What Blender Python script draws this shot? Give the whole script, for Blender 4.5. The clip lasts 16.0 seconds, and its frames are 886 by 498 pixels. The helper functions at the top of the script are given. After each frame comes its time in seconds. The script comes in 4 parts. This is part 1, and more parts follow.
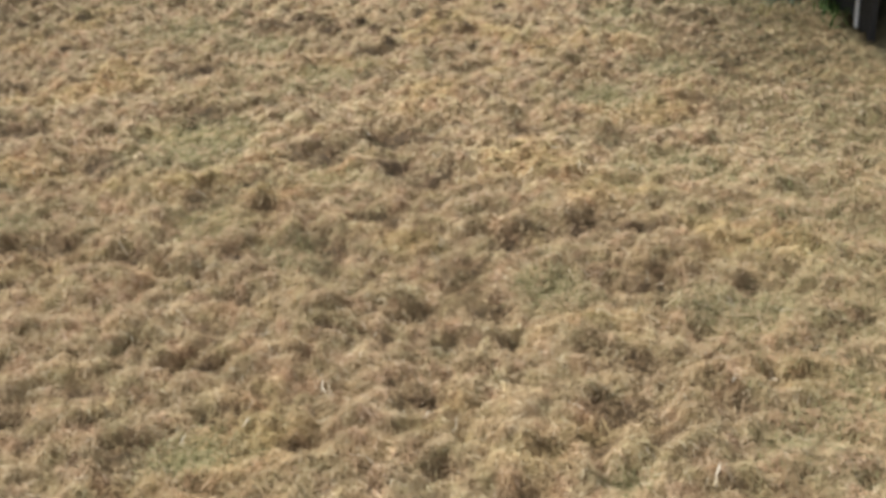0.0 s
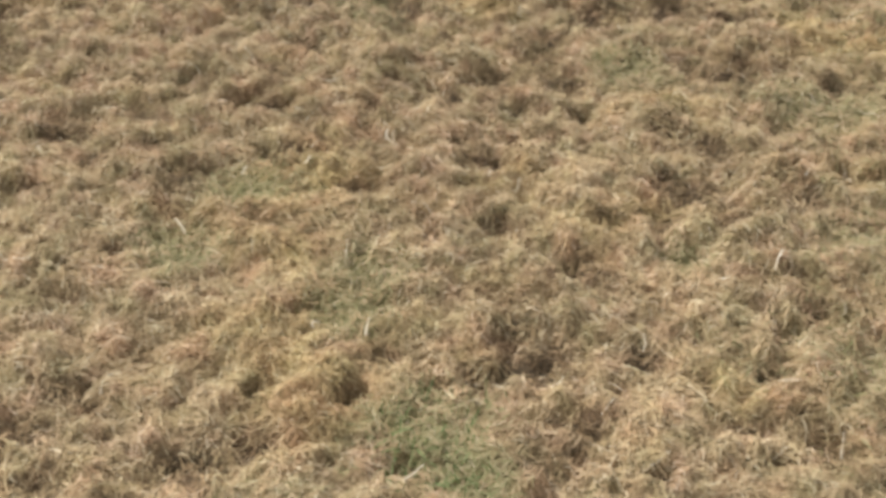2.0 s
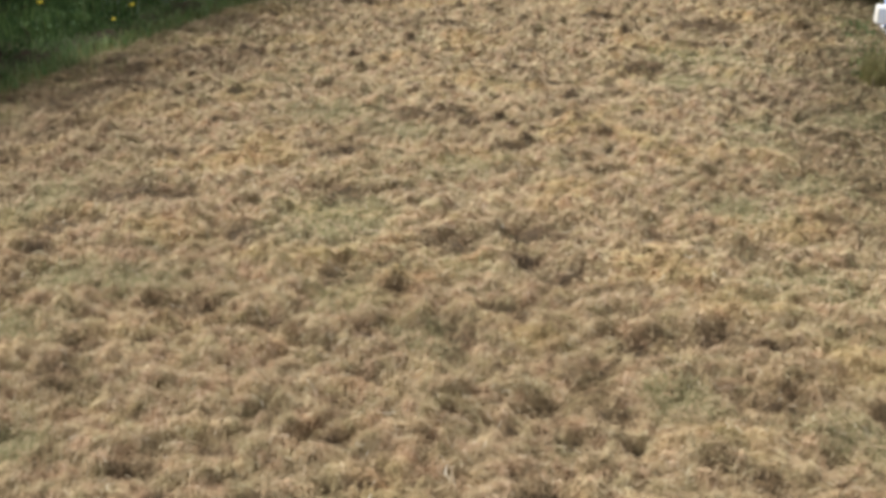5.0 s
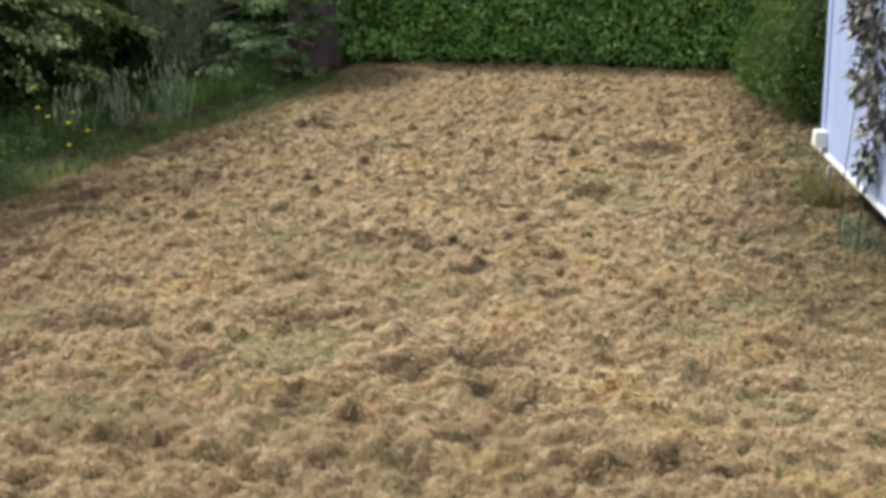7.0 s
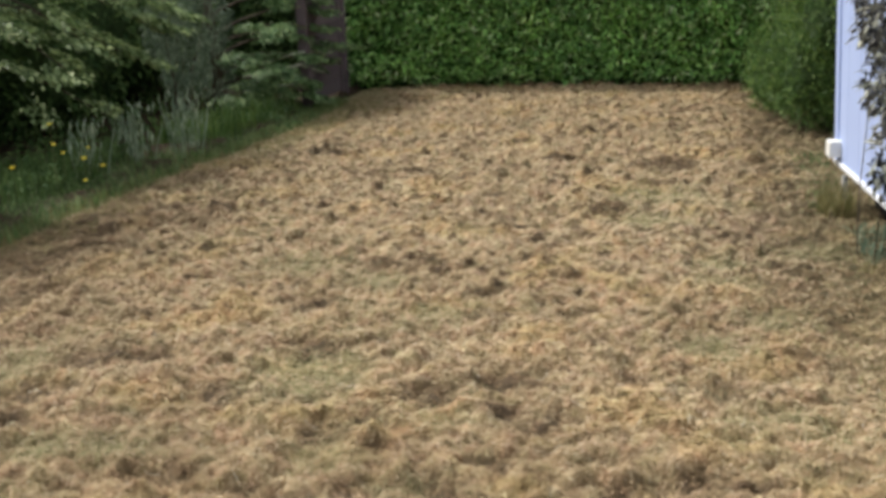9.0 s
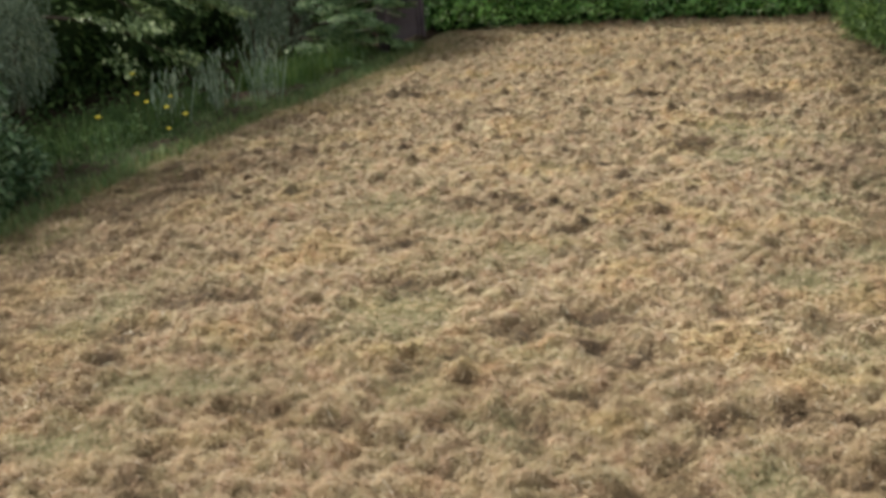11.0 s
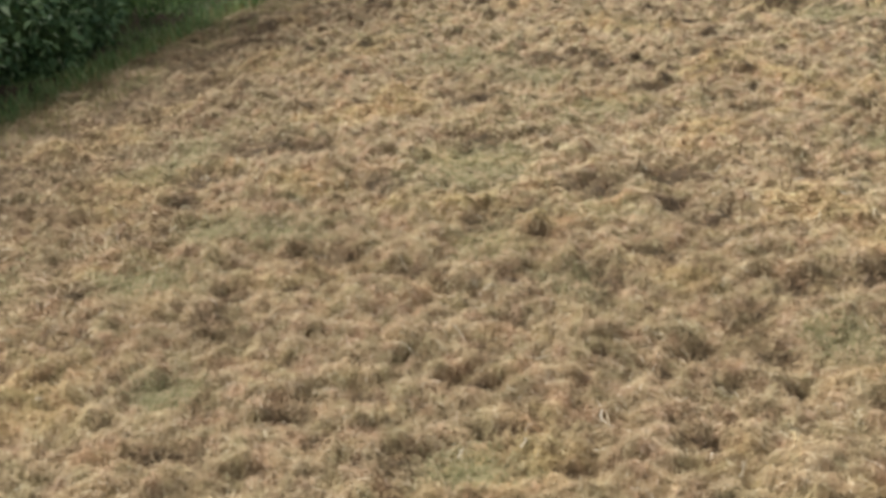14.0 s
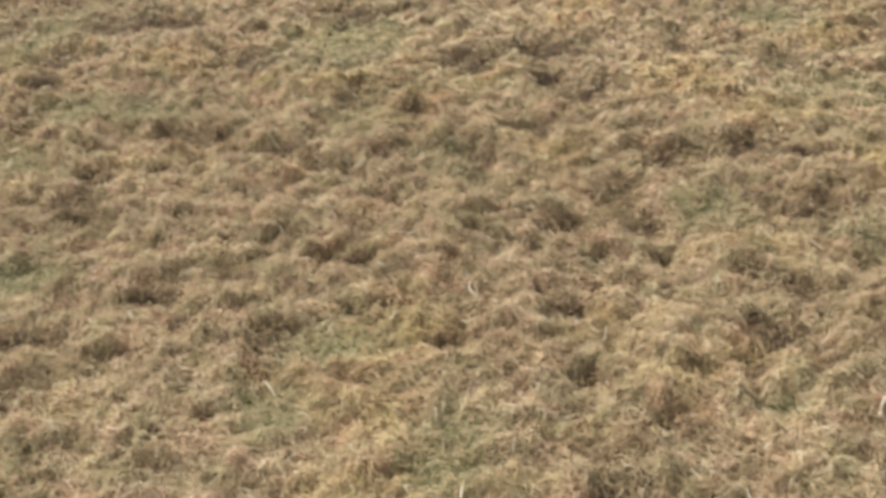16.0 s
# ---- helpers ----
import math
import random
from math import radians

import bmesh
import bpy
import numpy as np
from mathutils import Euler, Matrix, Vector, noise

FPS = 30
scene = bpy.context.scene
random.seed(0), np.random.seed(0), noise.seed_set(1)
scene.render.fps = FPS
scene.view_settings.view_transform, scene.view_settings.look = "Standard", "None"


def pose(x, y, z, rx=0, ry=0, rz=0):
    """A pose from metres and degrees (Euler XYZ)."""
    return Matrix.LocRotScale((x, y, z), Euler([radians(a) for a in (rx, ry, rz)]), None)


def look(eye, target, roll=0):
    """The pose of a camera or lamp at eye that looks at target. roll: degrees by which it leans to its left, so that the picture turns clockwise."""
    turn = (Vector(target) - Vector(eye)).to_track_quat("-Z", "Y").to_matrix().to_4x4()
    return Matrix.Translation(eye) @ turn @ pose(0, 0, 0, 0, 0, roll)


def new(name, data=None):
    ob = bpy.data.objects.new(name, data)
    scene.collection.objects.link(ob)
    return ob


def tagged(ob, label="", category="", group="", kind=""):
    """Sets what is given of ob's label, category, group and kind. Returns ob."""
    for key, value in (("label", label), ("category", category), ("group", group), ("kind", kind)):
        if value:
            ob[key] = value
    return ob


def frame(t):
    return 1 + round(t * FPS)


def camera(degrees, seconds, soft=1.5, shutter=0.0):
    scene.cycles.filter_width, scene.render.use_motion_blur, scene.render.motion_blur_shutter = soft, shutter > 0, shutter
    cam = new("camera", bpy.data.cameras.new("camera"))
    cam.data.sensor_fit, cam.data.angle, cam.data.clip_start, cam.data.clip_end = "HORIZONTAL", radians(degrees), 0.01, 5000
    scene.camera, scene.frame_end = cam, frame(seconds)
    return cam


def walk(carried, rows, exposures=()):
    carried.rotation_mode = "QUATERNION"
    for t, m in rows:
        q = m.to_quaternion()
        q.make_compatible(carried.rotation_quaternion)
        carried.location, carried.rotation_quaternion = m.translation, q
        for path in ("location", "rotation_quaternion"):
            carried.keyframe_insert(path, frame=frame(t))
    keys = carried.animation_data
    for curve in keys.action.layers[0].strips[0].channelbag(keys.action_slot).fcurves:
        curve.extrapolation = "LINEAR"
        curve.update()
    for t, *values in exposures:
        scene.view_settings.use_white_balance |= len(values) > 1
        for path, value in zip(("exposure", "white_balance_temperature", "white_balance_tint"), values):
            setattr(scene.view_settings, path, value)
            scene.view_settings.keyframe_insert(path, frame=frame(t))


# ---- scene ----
cam = camera(44.4, 16.0, soft=3.9, shutter=0.35)
PATH = [
    (0, pose(0.000, 0.000, 1.600, 61.67, 3.12, 8.14)),
    (0.5, pose(0.001, -0.017, 1.573, 59.78, 1.16, 10.07)),
    (1, pose(-0.011, -0.032, 1.537, 56.90, -0.69, 11.83)),
    (1.5, pose(-0.018, -0.036, 1.499, 54.30, -0.70, 12.06)),
    (2, pose(-0.041, -0.042, 1.465, 51.90, -0.92, 13.80)),
    (2.5, pose(-0.064, -0.052, 1.465, 52.04, -0.91, 16.19)),
    (3, pose(-0.082, -0.059, 1.475, 53.56, -0.58, 17.50)),
    (3.5, pose(-0.102, -0.061, 1.498, 55.23, 0.49, 18.48)),
    (4, pose(-0.101, -0.053, 1.532, 58.91, 1.82, 18.31)),
    (4.5, pose(-0.092, -0.039, 1.580, 62.44, 1.11, 16.56)),
    (5, pose(-0.087, -0.051, 1.619, 66.73, 0.37, 15.44)),
    (5.2, pose(-0.079, -0.052, 1.633, 68.03, 0.47, 15.04)),
    (7.5, pose(-0.075, -0.062, 1.688, 72.88, 0.05, 12.95)),
    (8, pose(-0.081, -0.062, 1.693, 73.38, 0.45, 13.20)),
    (8.5, pose(-0.085, -0.068, 1.699, 74.26, 1.08, 13.04)),
    (9, pose(-0.082, -0.067, 1.696, 73.77, 2.20, 13.26)),
    (9.5, pose(-0.084, -0.060, 1.687, 72.80, 2.86, 13.66)),
    (9.7, pose(-0.093, -0.059, 1.679, 72.46, 2.98, 14.55)),
    (12, pose(-0.136, -0.026, 1.624, 70.37, 5.42, 17.60)),
    (12.5, pose(-0.138, -0.018, 1.615, 69.56, 6.07, 18.15)),
    (13, pose(-0.139, -0.019, 1.606, 68.11, 6.25, 18.59)),
    (13.5, pose(-0.142, -0.024, 1.590, 66.53, 6.25, 19.78)),
    (14, pose(-0.157, -0.035, 1.566, 64.63, 4.43, 20.81)),
    (14.5, pose(-0.149, -0.036, 1.551, 62.61, 4.32, 20.35)),
    (15, pose(-0.146, -0.029, 1.529, 60.60, 4.16, 20.21)),
    (15.5, pose(-0.124, -0.022, 1.527, 59.57, 3.31, 17.93)),
    (16, pose(-0.098, -0.009, 1.521, 58.36, 2.76, 15.39)),
]
walk(cam, PATH)

# ---- light: bright overcast, no hard shadows ----
SUN_UP, SUN_ROUND = 49.0, -70.0
world = bpy.data.worlds.new("world")
scene.world = world
world.use_nodes = True
wn = world.node_tree
sky = wn.nodes.new("ShaderNodeTexSky")
sky.sky_type = "NISHITA"
sky.sun_disc = False
sky.sun_elevation, sky.sun_rotation = radians(SUN_UP), radians(SUN_ROUND)
sky.air_density, sky.dust_density = 1.0, 4.0
wash = wn.nodes.new("ShaderNodeMix")
wash.data_type = "RGBA"
wash.inputs["Factor"].default_value = 0.65
wash.inputs["B"].default_value = (7.9, 7.6, 7.2, 1)
wn.links.new(sky.outputs[0], wash.inputs["A"])
back = wn.nodes["Background"]
wn.links.new(wash.outputs["Result"], back.inputs["Color"])
back.inputs["Strength"].default_value = 0.072
sun_data = bpy.data.lights.new("sun", "SUN")
sun_data.energy, sun_data.angle, sun_data.color = 3.0, radians(10), (1.0, 0.96, 0.9)
sun = new("sun", sun_data)
sun.matrix_world = look((6 * math.sin(radians(SUN_ROUND)), 6 * math.cos(radians(SUN_ROUND)), 6 * math.tan(radians(SUN_UP))), (0, 0, 0))
scene.view_settings.exposure = 0.66


# ---- materials ----
def material(name, rough=0.8, spec=0.3):
    m = bpy.data.materials.new(name)
    m.use_nodes = True
    nt = m.node_tree
    bs = nt.nodes["Principled BSDF"]
    bs.inputs["Roughness"].default_value = rough
    bs.inputs["Specular IOR Level"].default_value = spec
    return m, nt, bs


def node(nt, kind, **values):
    n = nt.nodes.new(kind)
    for key, value in values.items():
        n.inputs[key.replace("_", " ")].default_value = value
    return n


def ramp(nt, fac, stops):
    r = nt.nodes.new("ShaderNodeValToRGB")
    while len(r.color_ramp.elements) < len(stops):
        r.color_ramp.elements.new(0.5)
    for e, (at, col) in zip(r.color_ramp.elements, stops):
        e.position, e.color = at, (*col, 1)
    nt.links.new(fac, r.inputs["Fac"])
    return r.outputs["Color"]


def mix(nt, fac, a, b, how="MIX"):
    m = nt.nodes.new("ShaderNodeMix")
    m.data_type, m.blend_type = "RGBA", how
    for socket, value in ((m.inputs["Factor"], fac), (m.inputs["A"], a), (m.inputs["B"], b)):
        if isinstance(value, (int, float)):
            socket.default_value = value
        elif isinstance(value, tuple):
            socket.default_value = (*value, 1)
        else:
            nt.links.new(value, socket)
    return m.outputs["Result"]


def bump(nt, bs, height, strength=0.4, distance=0.01):
    b = node(nt, "ShaderNodeBump", Strength=strength, Distance=distance)
    nt.links.new(height, b.inputs["Height"])
    nt.links.new(b.outputs[0], bs.inputs["Normal"])


def grain(nt, scale, detail=4.0, stretch=None):
    co = nt.nodes.new("ShaderNodeTexCoord").outputs["Object"]
    if stretch:
        mp = node(nt, "ShaderNodeMapping", Scale=stretch)
        nt.links.new(co, mp.inputs["Vector"])
        co = mp.outputs[0]
    n = node(nt, "ShaderNodeTexNoise", Scale=scale, Detail=detail)
    nt.links.new(co, n.inputs["Vector"])
    return n.outputs["Fac"]


def fibre_material(name, stops, green, brown, rough=0.75, tufts=1.0):
    """Dry strands: each one its own tone; one mask is living grass, one dark moss and painted shade."""
    m, nt, bs = material(name, rough, 0.25)
    isl = nt.nodes.new("ShaderNodeNewGeometry").outputs["Random Per Island"]
    col = ramp(nt, isl, stops)
    tint = ramp(nt, grain(nt, 1.9, 3.0), [(0.34, (0.84, 0.84, 0.83)), (0.45, (0.95, 0.95, 0.95)), (0.53, (1, 1, 1)), (0.64, (1.03, 1.0, 0.87))])
    col = mix(nt, 1.0, col, tint, "MULTIPLY")
    tuft = ramp(nt, grain(nt, 9.0, 2.0), [(0.32, (0.63, 0.625, 0.57)), (0.45, (0.89, 0.895, 0.87)), (0.55, (1.0, 0.99, 0.97)), (0.66, (1.08, 1.06, 1.02))])
    col = mix(nt, tufts, col, tuft, "MULTIPLY")
    earthy = ramp(nt, grain(nt, 4.3, 2.0), [(0.36, (0.93, 0.90, 0.86)), (0.52, (1, 1, 1)), (0.7, (0.99, 1.0, 0.96))])
    col = mix(nt, 1.0, col, earthy, "MULTIPLY")
    cast = ramp(nt, grain(nt, 15.0, 2.0), [(0.36, (0.935, 0.985, 0.92)), (0.45, (0.99, 1, 0.99)), (0.53, (1, 1, 1)), (0.65, (1.03, 0.945, 0.98))])
    col = mix(nt, 1.0, col, cast, "MULTIPLY")
    for key, hue in (("moss_shade", brown), ("living", green)):
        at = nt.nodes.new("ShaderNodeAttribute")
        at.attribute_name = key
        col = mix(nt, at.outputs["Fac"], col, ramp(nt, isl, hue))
    nt.links.new(col, bs.inputs["Base Color"])
    return m


STRAW = [(0.0, (0.30, 0.215, 0.125)), (0.3, (0.44, 0.332, 0.20)), (0.6, (0.525, 0.405, 0.25)), (0.88, (0.58, 0.465, 0.305)), (1.0, (0.74, 0.65, 0.49))]
LIVING = [(0.0, (0.22, 0.225, 0.105)), (0.45, (0.39, 0.335, 0.20)), (0.75, (0.21, 0.23, 0.095)), (1.0, (0.49, 0.42, 0.265))]
# brown moss colours that also carry the shade between tufts
MOSS_SHADE = [(0.0, (0.085, 0.052, 0.024)), (0.5, (0.165, 0.105, 0.052)), (1.0, (0.33, 0.225, 0.12))]
M_STRAND = fibre_material("dry_thatch", STRAW, LIVING, MOSS_SHADE, tufts=0.88)
# lighter, more even copy of the straw, toned to fit the far view
FAR_STRAW = [(0.0, (0.555, 0.44, 0.285)), (0.3, (0.60, 0.482, 0.317)), (0.7, (0.645, 0.522, 0.348)), (1.0, (0.70, 0.58, 0.40))]
# dark brown for far spots, with their shaded near sides put in
FAR_SHADE = [(0.0, (0.09, 0.056, 0.025)), (0.6, (0.14, 0.09, 0.042)), (1.0, (0.22, 0.15, 0.074))]
M_FAR_THATCH = fibre_material("far_thatch", FAR_STRAW, LIVING, FAR_SHADE, tufts=0.55)
M_LAWN = fibre_material("matted_moss", [(0, (0.32, 0.235, 0.138)), (1, (0.32, 0.235, 0.138))], [(0, (0.17, 0.18, 0.08)), (1, (0.17, 0.18, 0.08))], [(0, (0.08, 0.06, 0.04)), (1, (0.08, 0.06, 0.04))], 0.95)
_nt = M_LAWN.node_tree
bump(_nt, _nt.nodes["Principled BSDF"], grain(_nt, 90.0, 6.0), 0.9, 0.02)


def plain(name, stops, scale=8.0, rough=0.7, spec=0.3, stretch=None, relief=0.3, depth=0.005, per_object=0.0):
    m, nt, bs = material(name, rough, spec)
    g = grain(nt, scale, 5.0, stretch)
    col = ramp(nt, g, stops)
    if per_object:
        rnd = nt.nodes.new("ShaderNodeObjectInfo").outputs["Random"]
        col = mix(nt, 1.0, col, ramp(nt, rnd, [(0, (1 - per_object,) * 3), (1, (1 + per_object,) * 3)]), "MULTIPLY")
    nt.links.new(col, bs.inputs["Base Color"])
    bump(nt, bs, grain(nt, scale * 6, 3.0, stretch), relief, depth)
    return m


def leaf_material(name, stops, rough=0.45, spec=0.4, through_light=0.25):
    m, nt, bs = material(name, rough, spec)
    isl = nt.nodes.new("ShaderNodeNewGeometry").outputs["Random Per Island"]
    col = ramp(nt, isl, stops)
    col = mix(nt, 1.0, col, ramp(nt, grain(nt, 3.0), [(0.35, (0.75, 0.8, 0.75)), (0.65, (1.15, 1.1, 1.0))]), "MULTIPLY")
    nt.links.new(col, bs.inputs["Base Color"])
    tr = nt.nodes.new("ShaderNodeBsdfTranslucent")
    nt.links.new(col, tr.inputs["Color"])
    ms = node(nt, "ShaderNodeMixShader", Fac=through_light)
    nt.links.new(bs.outputs[0], ms.inputs[1])
    nt.links.new(tr.outputs[0], ms.inputs[2])
    nt.links.new(ms.outputs[0], nt.nodes["Material Output"].inputs["Surface"])
    return m


M_SOIL = plain("bed_soil", [(0.3, (0.035, 0.026, 0.018)), (0.7, (0.09, 0.066, 0.045))], 14, 0.95, 0.1, None, 0.9, 0.02)
M_TURF = plain("rough_turf", [(0.3, (0.17, 0.14, 0.078)), (0.7, (0.31, 0.245, 0.145))], 3, 0.95, 0.1, None, 0.8, 0.02)
M_BARK = plain("bark", [(0.3, (0.04, 0.032, 0.024)), (0.7, (0.10, 0.08, 0.06))], 9, 0.9, 0.2, (1, 1, 0.2), 0.9, 0.01)
# core colour holds the shade deep among the leaves
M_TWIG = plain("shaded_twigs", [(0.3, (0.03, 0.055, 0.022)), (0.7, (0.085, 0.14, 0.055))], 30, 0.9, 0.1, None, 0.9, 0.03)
M_PALE = plain("lichened_twig", [(0.3, (0.30, 0.33, 0.26)), (0.7, (0.44, 0.47, 0.38))], 25, 0.8)
M_STEM = plain("green_stem", [(0.3, (0.07, 0.10, 0.035)), (0.7, (0.13, 0.16, 0.06))], 20, 0.7)
M_FENCE = plain("stained_timber", [(0.3, (0.095, 0.078, 0.092)), (0.7, (0.165, 0.135, 0.15))], 5, 0.8, 0.25, (1, 0.15, 2.0), 0.5, 0.004, 0.2)
M_WALL = plain("pale_blue_paint", [(0.3, (0.38, 0.48, 0.77)), (0.7, (0.43, 0.53, 0.82))], 3, 0.5, 0.4, (1, 1, 0.2), 0.12, 0.002, 0.03)
M_WHITE = plain("white_plastic", [(0.3, (0.80, 0.81, 0.78)), (0.7, (0.86, 0.86, 0.83))], 12, 0.4, 0.5, None, 0.05, 0.001)
M_TRIM = plain("white_gloss_trim", [(0.3, (0.74, 0.78, 0.84)), (0.7, (0.82, 0.85, 0.90))], 6, 0.35, 0.5, None, 0.08, 0.001)
# dark grey plastic, also used as painted shade under the building
M_DARK = plain("dark_grey_and_shade", [(0.3, (0.015, 0.016, 0.018)), (0.7, (0.03, 0.03, 0.032))], 6, 0.7)
M_ROOF = plain("roofing_felt", [(0.3, (0.05, 0.05, 0.055)), (0.7, (0.09, 0.09, 0.095))], 25, 0.95, 0.2)
L_LAUREL = leaf_material("laurel_leaf", [(0, (0.135, 0.317, 0.101)), (0.5, (0.315, 0.612, 0.192)), (0.85, (0.518, 0.844, 0.304)), (1, (0.808, 0.9, 0.633))], 0.35, 0.5)
L_SINGLE = leaf_material("laurel_leaf_single", [(0, (0.10, 0.22, 0.06)), (1, (0.10, 0.22, 0.06))], 0.35, 0.5)
_ln = L_SINGLE.node_tree
_one = ramp(_ln, _ln.nodes.new("ShaderNodeObjectInfo").outputs["Random"], [(0, (0.10, 0.22, 0.06)), (0.5, (0.20, 0.40, 0.10)), (0.85, (0.32, 0.52, 0.17)), (1, (0.52, 0.66, 0.32))])
_ln.links.new(_one, _ln.nodes["Principled BSDF"].inputs["Base Color"])
L_SHRUB = leaf_material("fine_leaf", [(0, (0.05, 0.115, 0.03)), (0.6, (0.115, 0.22, 0.058)), (1, (0.27, 0.39, 0.12))], 0.5, 0.35)
L_TREE = leaf_material("layered_leaf", [(0, (0.0587, 0.112, 0.0439)), (0.5, (0.196, 0.293, 0.127)), (1, (0.459, 0.567, 0.303))], 0.5, 0.35)
L_SIDE = leaf_material("side_leaf", [(0, (0.071, 0.158, 0.069)), (0.6, (0.179, 0.296, 0.132)), (1, (0.409, 0.537, 0.297))], 0.5, 0.35)
L_DARK = leaf_material("dark_leaf", [(0, (0.0468, 0.0949, 0.0416)), (0.7, (0.105, 0.179, 0.065)), (1, (0.179, 0.269, 0.105))], 0.8, 0.12, 0.15)
L_GREY = leaf_material("grey_needle", [(0, (0.0945, 0.144, 0.109)), (0.7, (0.184, 0.248, 0.184)), (1, (0.297, 0.372, 0.283))], 0.7, 0.2)
L_SILVER = leaf_material("silver_leaf", [(0, (0.194, 0.275, 0.211)), (0.6, (0.324, 0.421, 0.324)), (1, (0.551, 0.648, 0.535))], 0.8, 0.15, 0.1)
L_BUSH = leaf_material("glossy_bush_leaf", [(0, (0.0517, 0.109, 0.0575)), (0.6, (0.127, 0.224, 0.109)), (0.88, (0.207, 0.322, 0.172)), (1, (0.46, 0.552, 0.391))], 0.55, 0.3)
L_GRASS = leaf_material("edge_grass", [(0, (0.075, 0.15, 0.055)), (0.6, (0.155, 0.265, 0.10)), (1, (0.31, 0.40, 0.20))], 0.6, 0.25)
L_OLIVE = leaf_material("olive_grass", [(0, (0.15, 0.165, 0.07)), (0.6, (0.26, 0.245, 0.12)), (1, (0.42, 0.35, 0.20))], 0.7, 0.2)
L_PURPLE = leaf_material("purple_grey_leaf", [(0, (0.02, 0.022, 0.028)), (0.4, (0.075, 0.075, 0.08)), (0.75, (0.22, 0.225, 0.2)), (1, (0.48, 0.5, 0.43))], 0.5, 0.35, 0.1)
L_PETAL = leaf_material("yellow_petal", [(0, (0.98, 0.82, 0.06)), (1, (1.0, 0.92, 0.18))], 0.6, 0.2)


# ---- mesh helpers ----
def part(name, bm, mat, parent=None, label=""):
    me = bpy.data.meshes.new(name)
    bm.to_mesh(me)
    bm.free()
    me.materials.append(mat)
    ob = new(name, me)
    ob.parent = parent
    return tagged(ob, label)


def array_mesh(name, verts, faces, mat, parent=None, label="", smooth=False):
    """One mesh from arrays of vertices (n, 3) and quads (m, 4)."""
    me = bpy.data.meshes.new(name)
    me.vertices.add(len(verts))
    me.vertices.foreach_set("co", np.asarray(verts, np.float32).ravel())
    me.loops.add(faces.size)
    me.loops.foreach_set("vertex_index", np.asarray(faces, np.int32).ravel())
    me.polygons.add(len(faces))
    me.polygons.foreach_set("loop_start", np.arange(0, faces.size, 4, dtype=np.int32))
    me.update(calc_edges=True)
    me.validate()
    if smooth:
        me.polygons.foreach_set("use_smooth", np.ones(len(faces), bool))
    me.materials.append(mat)
    ob = new(name, me)
    ob.parent = parent
    return tagged(ob, label)


def thing(name, at, label, category, group=""):
    ob = new(name)
    ob.location = at
    ob.empty_display_size = 0.1
    return tagged(ob, label, category, group)


def box(bm, x0, y0, z0, x1, y1, z1, bevel=0.0):
    r = bmesh.ops.create_cube(bm, size=1.0, matrix=Matrix.Translation(((x0 + x1) / 2, (y0 + y1) / 2, (z0 + z1) / 2)) @ Matrix.Diagonal((x1 - x0, y1 - y0, z1 - z0, 1)))
    if bevel:
        edges = list({e for v in r["verts"] for e in v.link_edges})
        bmesh.ops.bevel(bm, geom=edges, offset=bevel, segments=2, profile=0.6, affect="EDGES")
    return bm


def tube(bm, points, radii, sides=7):
    """A tapered tube through the points."""
    rings = []
    for i, p in enumerate(points):
        p = Vector(p)
        d = (Vector(points[min(i + 1, len(points) - 1)]) - Vector(points[max(i - 1, 0)])).normalized()
        a = d.orthogonal().normalized()
        b = d.cross(a)
        rings.append([bm.verts.new(p + radii[i] * (math.cos(k * math.tau / sides) * a + math.sin(k * math.tau / sides) * b)) for k in range(sides)])
    for r, s in zip(rings, rings[1:]):
        for k in range(sides):
            bm.faces.new((r[k], r[(k + 1) % sides], s[(k + 1) % sides], s[k]))
    bm.faces.new(rings[0][::-1])
    bm.faces.new(rings[-1])


rng = np.random.default_rng(7)


def lattice(ix, iy, seed):
    h = (ix * 374761393 + iy * 668265263 + seed * 1442695041) & 0xFFFFFFFF
    h = ((h ^ (h >> 13)) * 1274126177) & 0xFFFFFFFF
    return ((h ^ (h >> 16)) & 0xFFFF) / 65535.0 * math.tau


def wave(x, y, size, seed):
    """Gradient noise, about -1 to 1, with features of that size."""
    x, y = np.asarray(x) / size, np.asarray(y) / size
    ix, iy = np.floor(x).astype(np.int64), np.floor(y).astype(np.int64)
    fx, fy = x - ix, y - iy
    u, v = fx * fx * fx * (fx * (fx * 6 - 15) + 10), fy * fy * fy * (fy * (fy * 6 - 15) + 10)

    def corner(dx, dy):
        a = lattice(ix + dx, iy + dy, seed)
        return np.cos(a) * (fx - dx) + np.sin(a) * (fy - dy)
    return 1.5 * ((corner(0, 0) * (1 - u) + corner(1, 0) * u) * (1 - v) + (corner(0, 1) * (1 - u) + corner(1, 1) * u) * v)


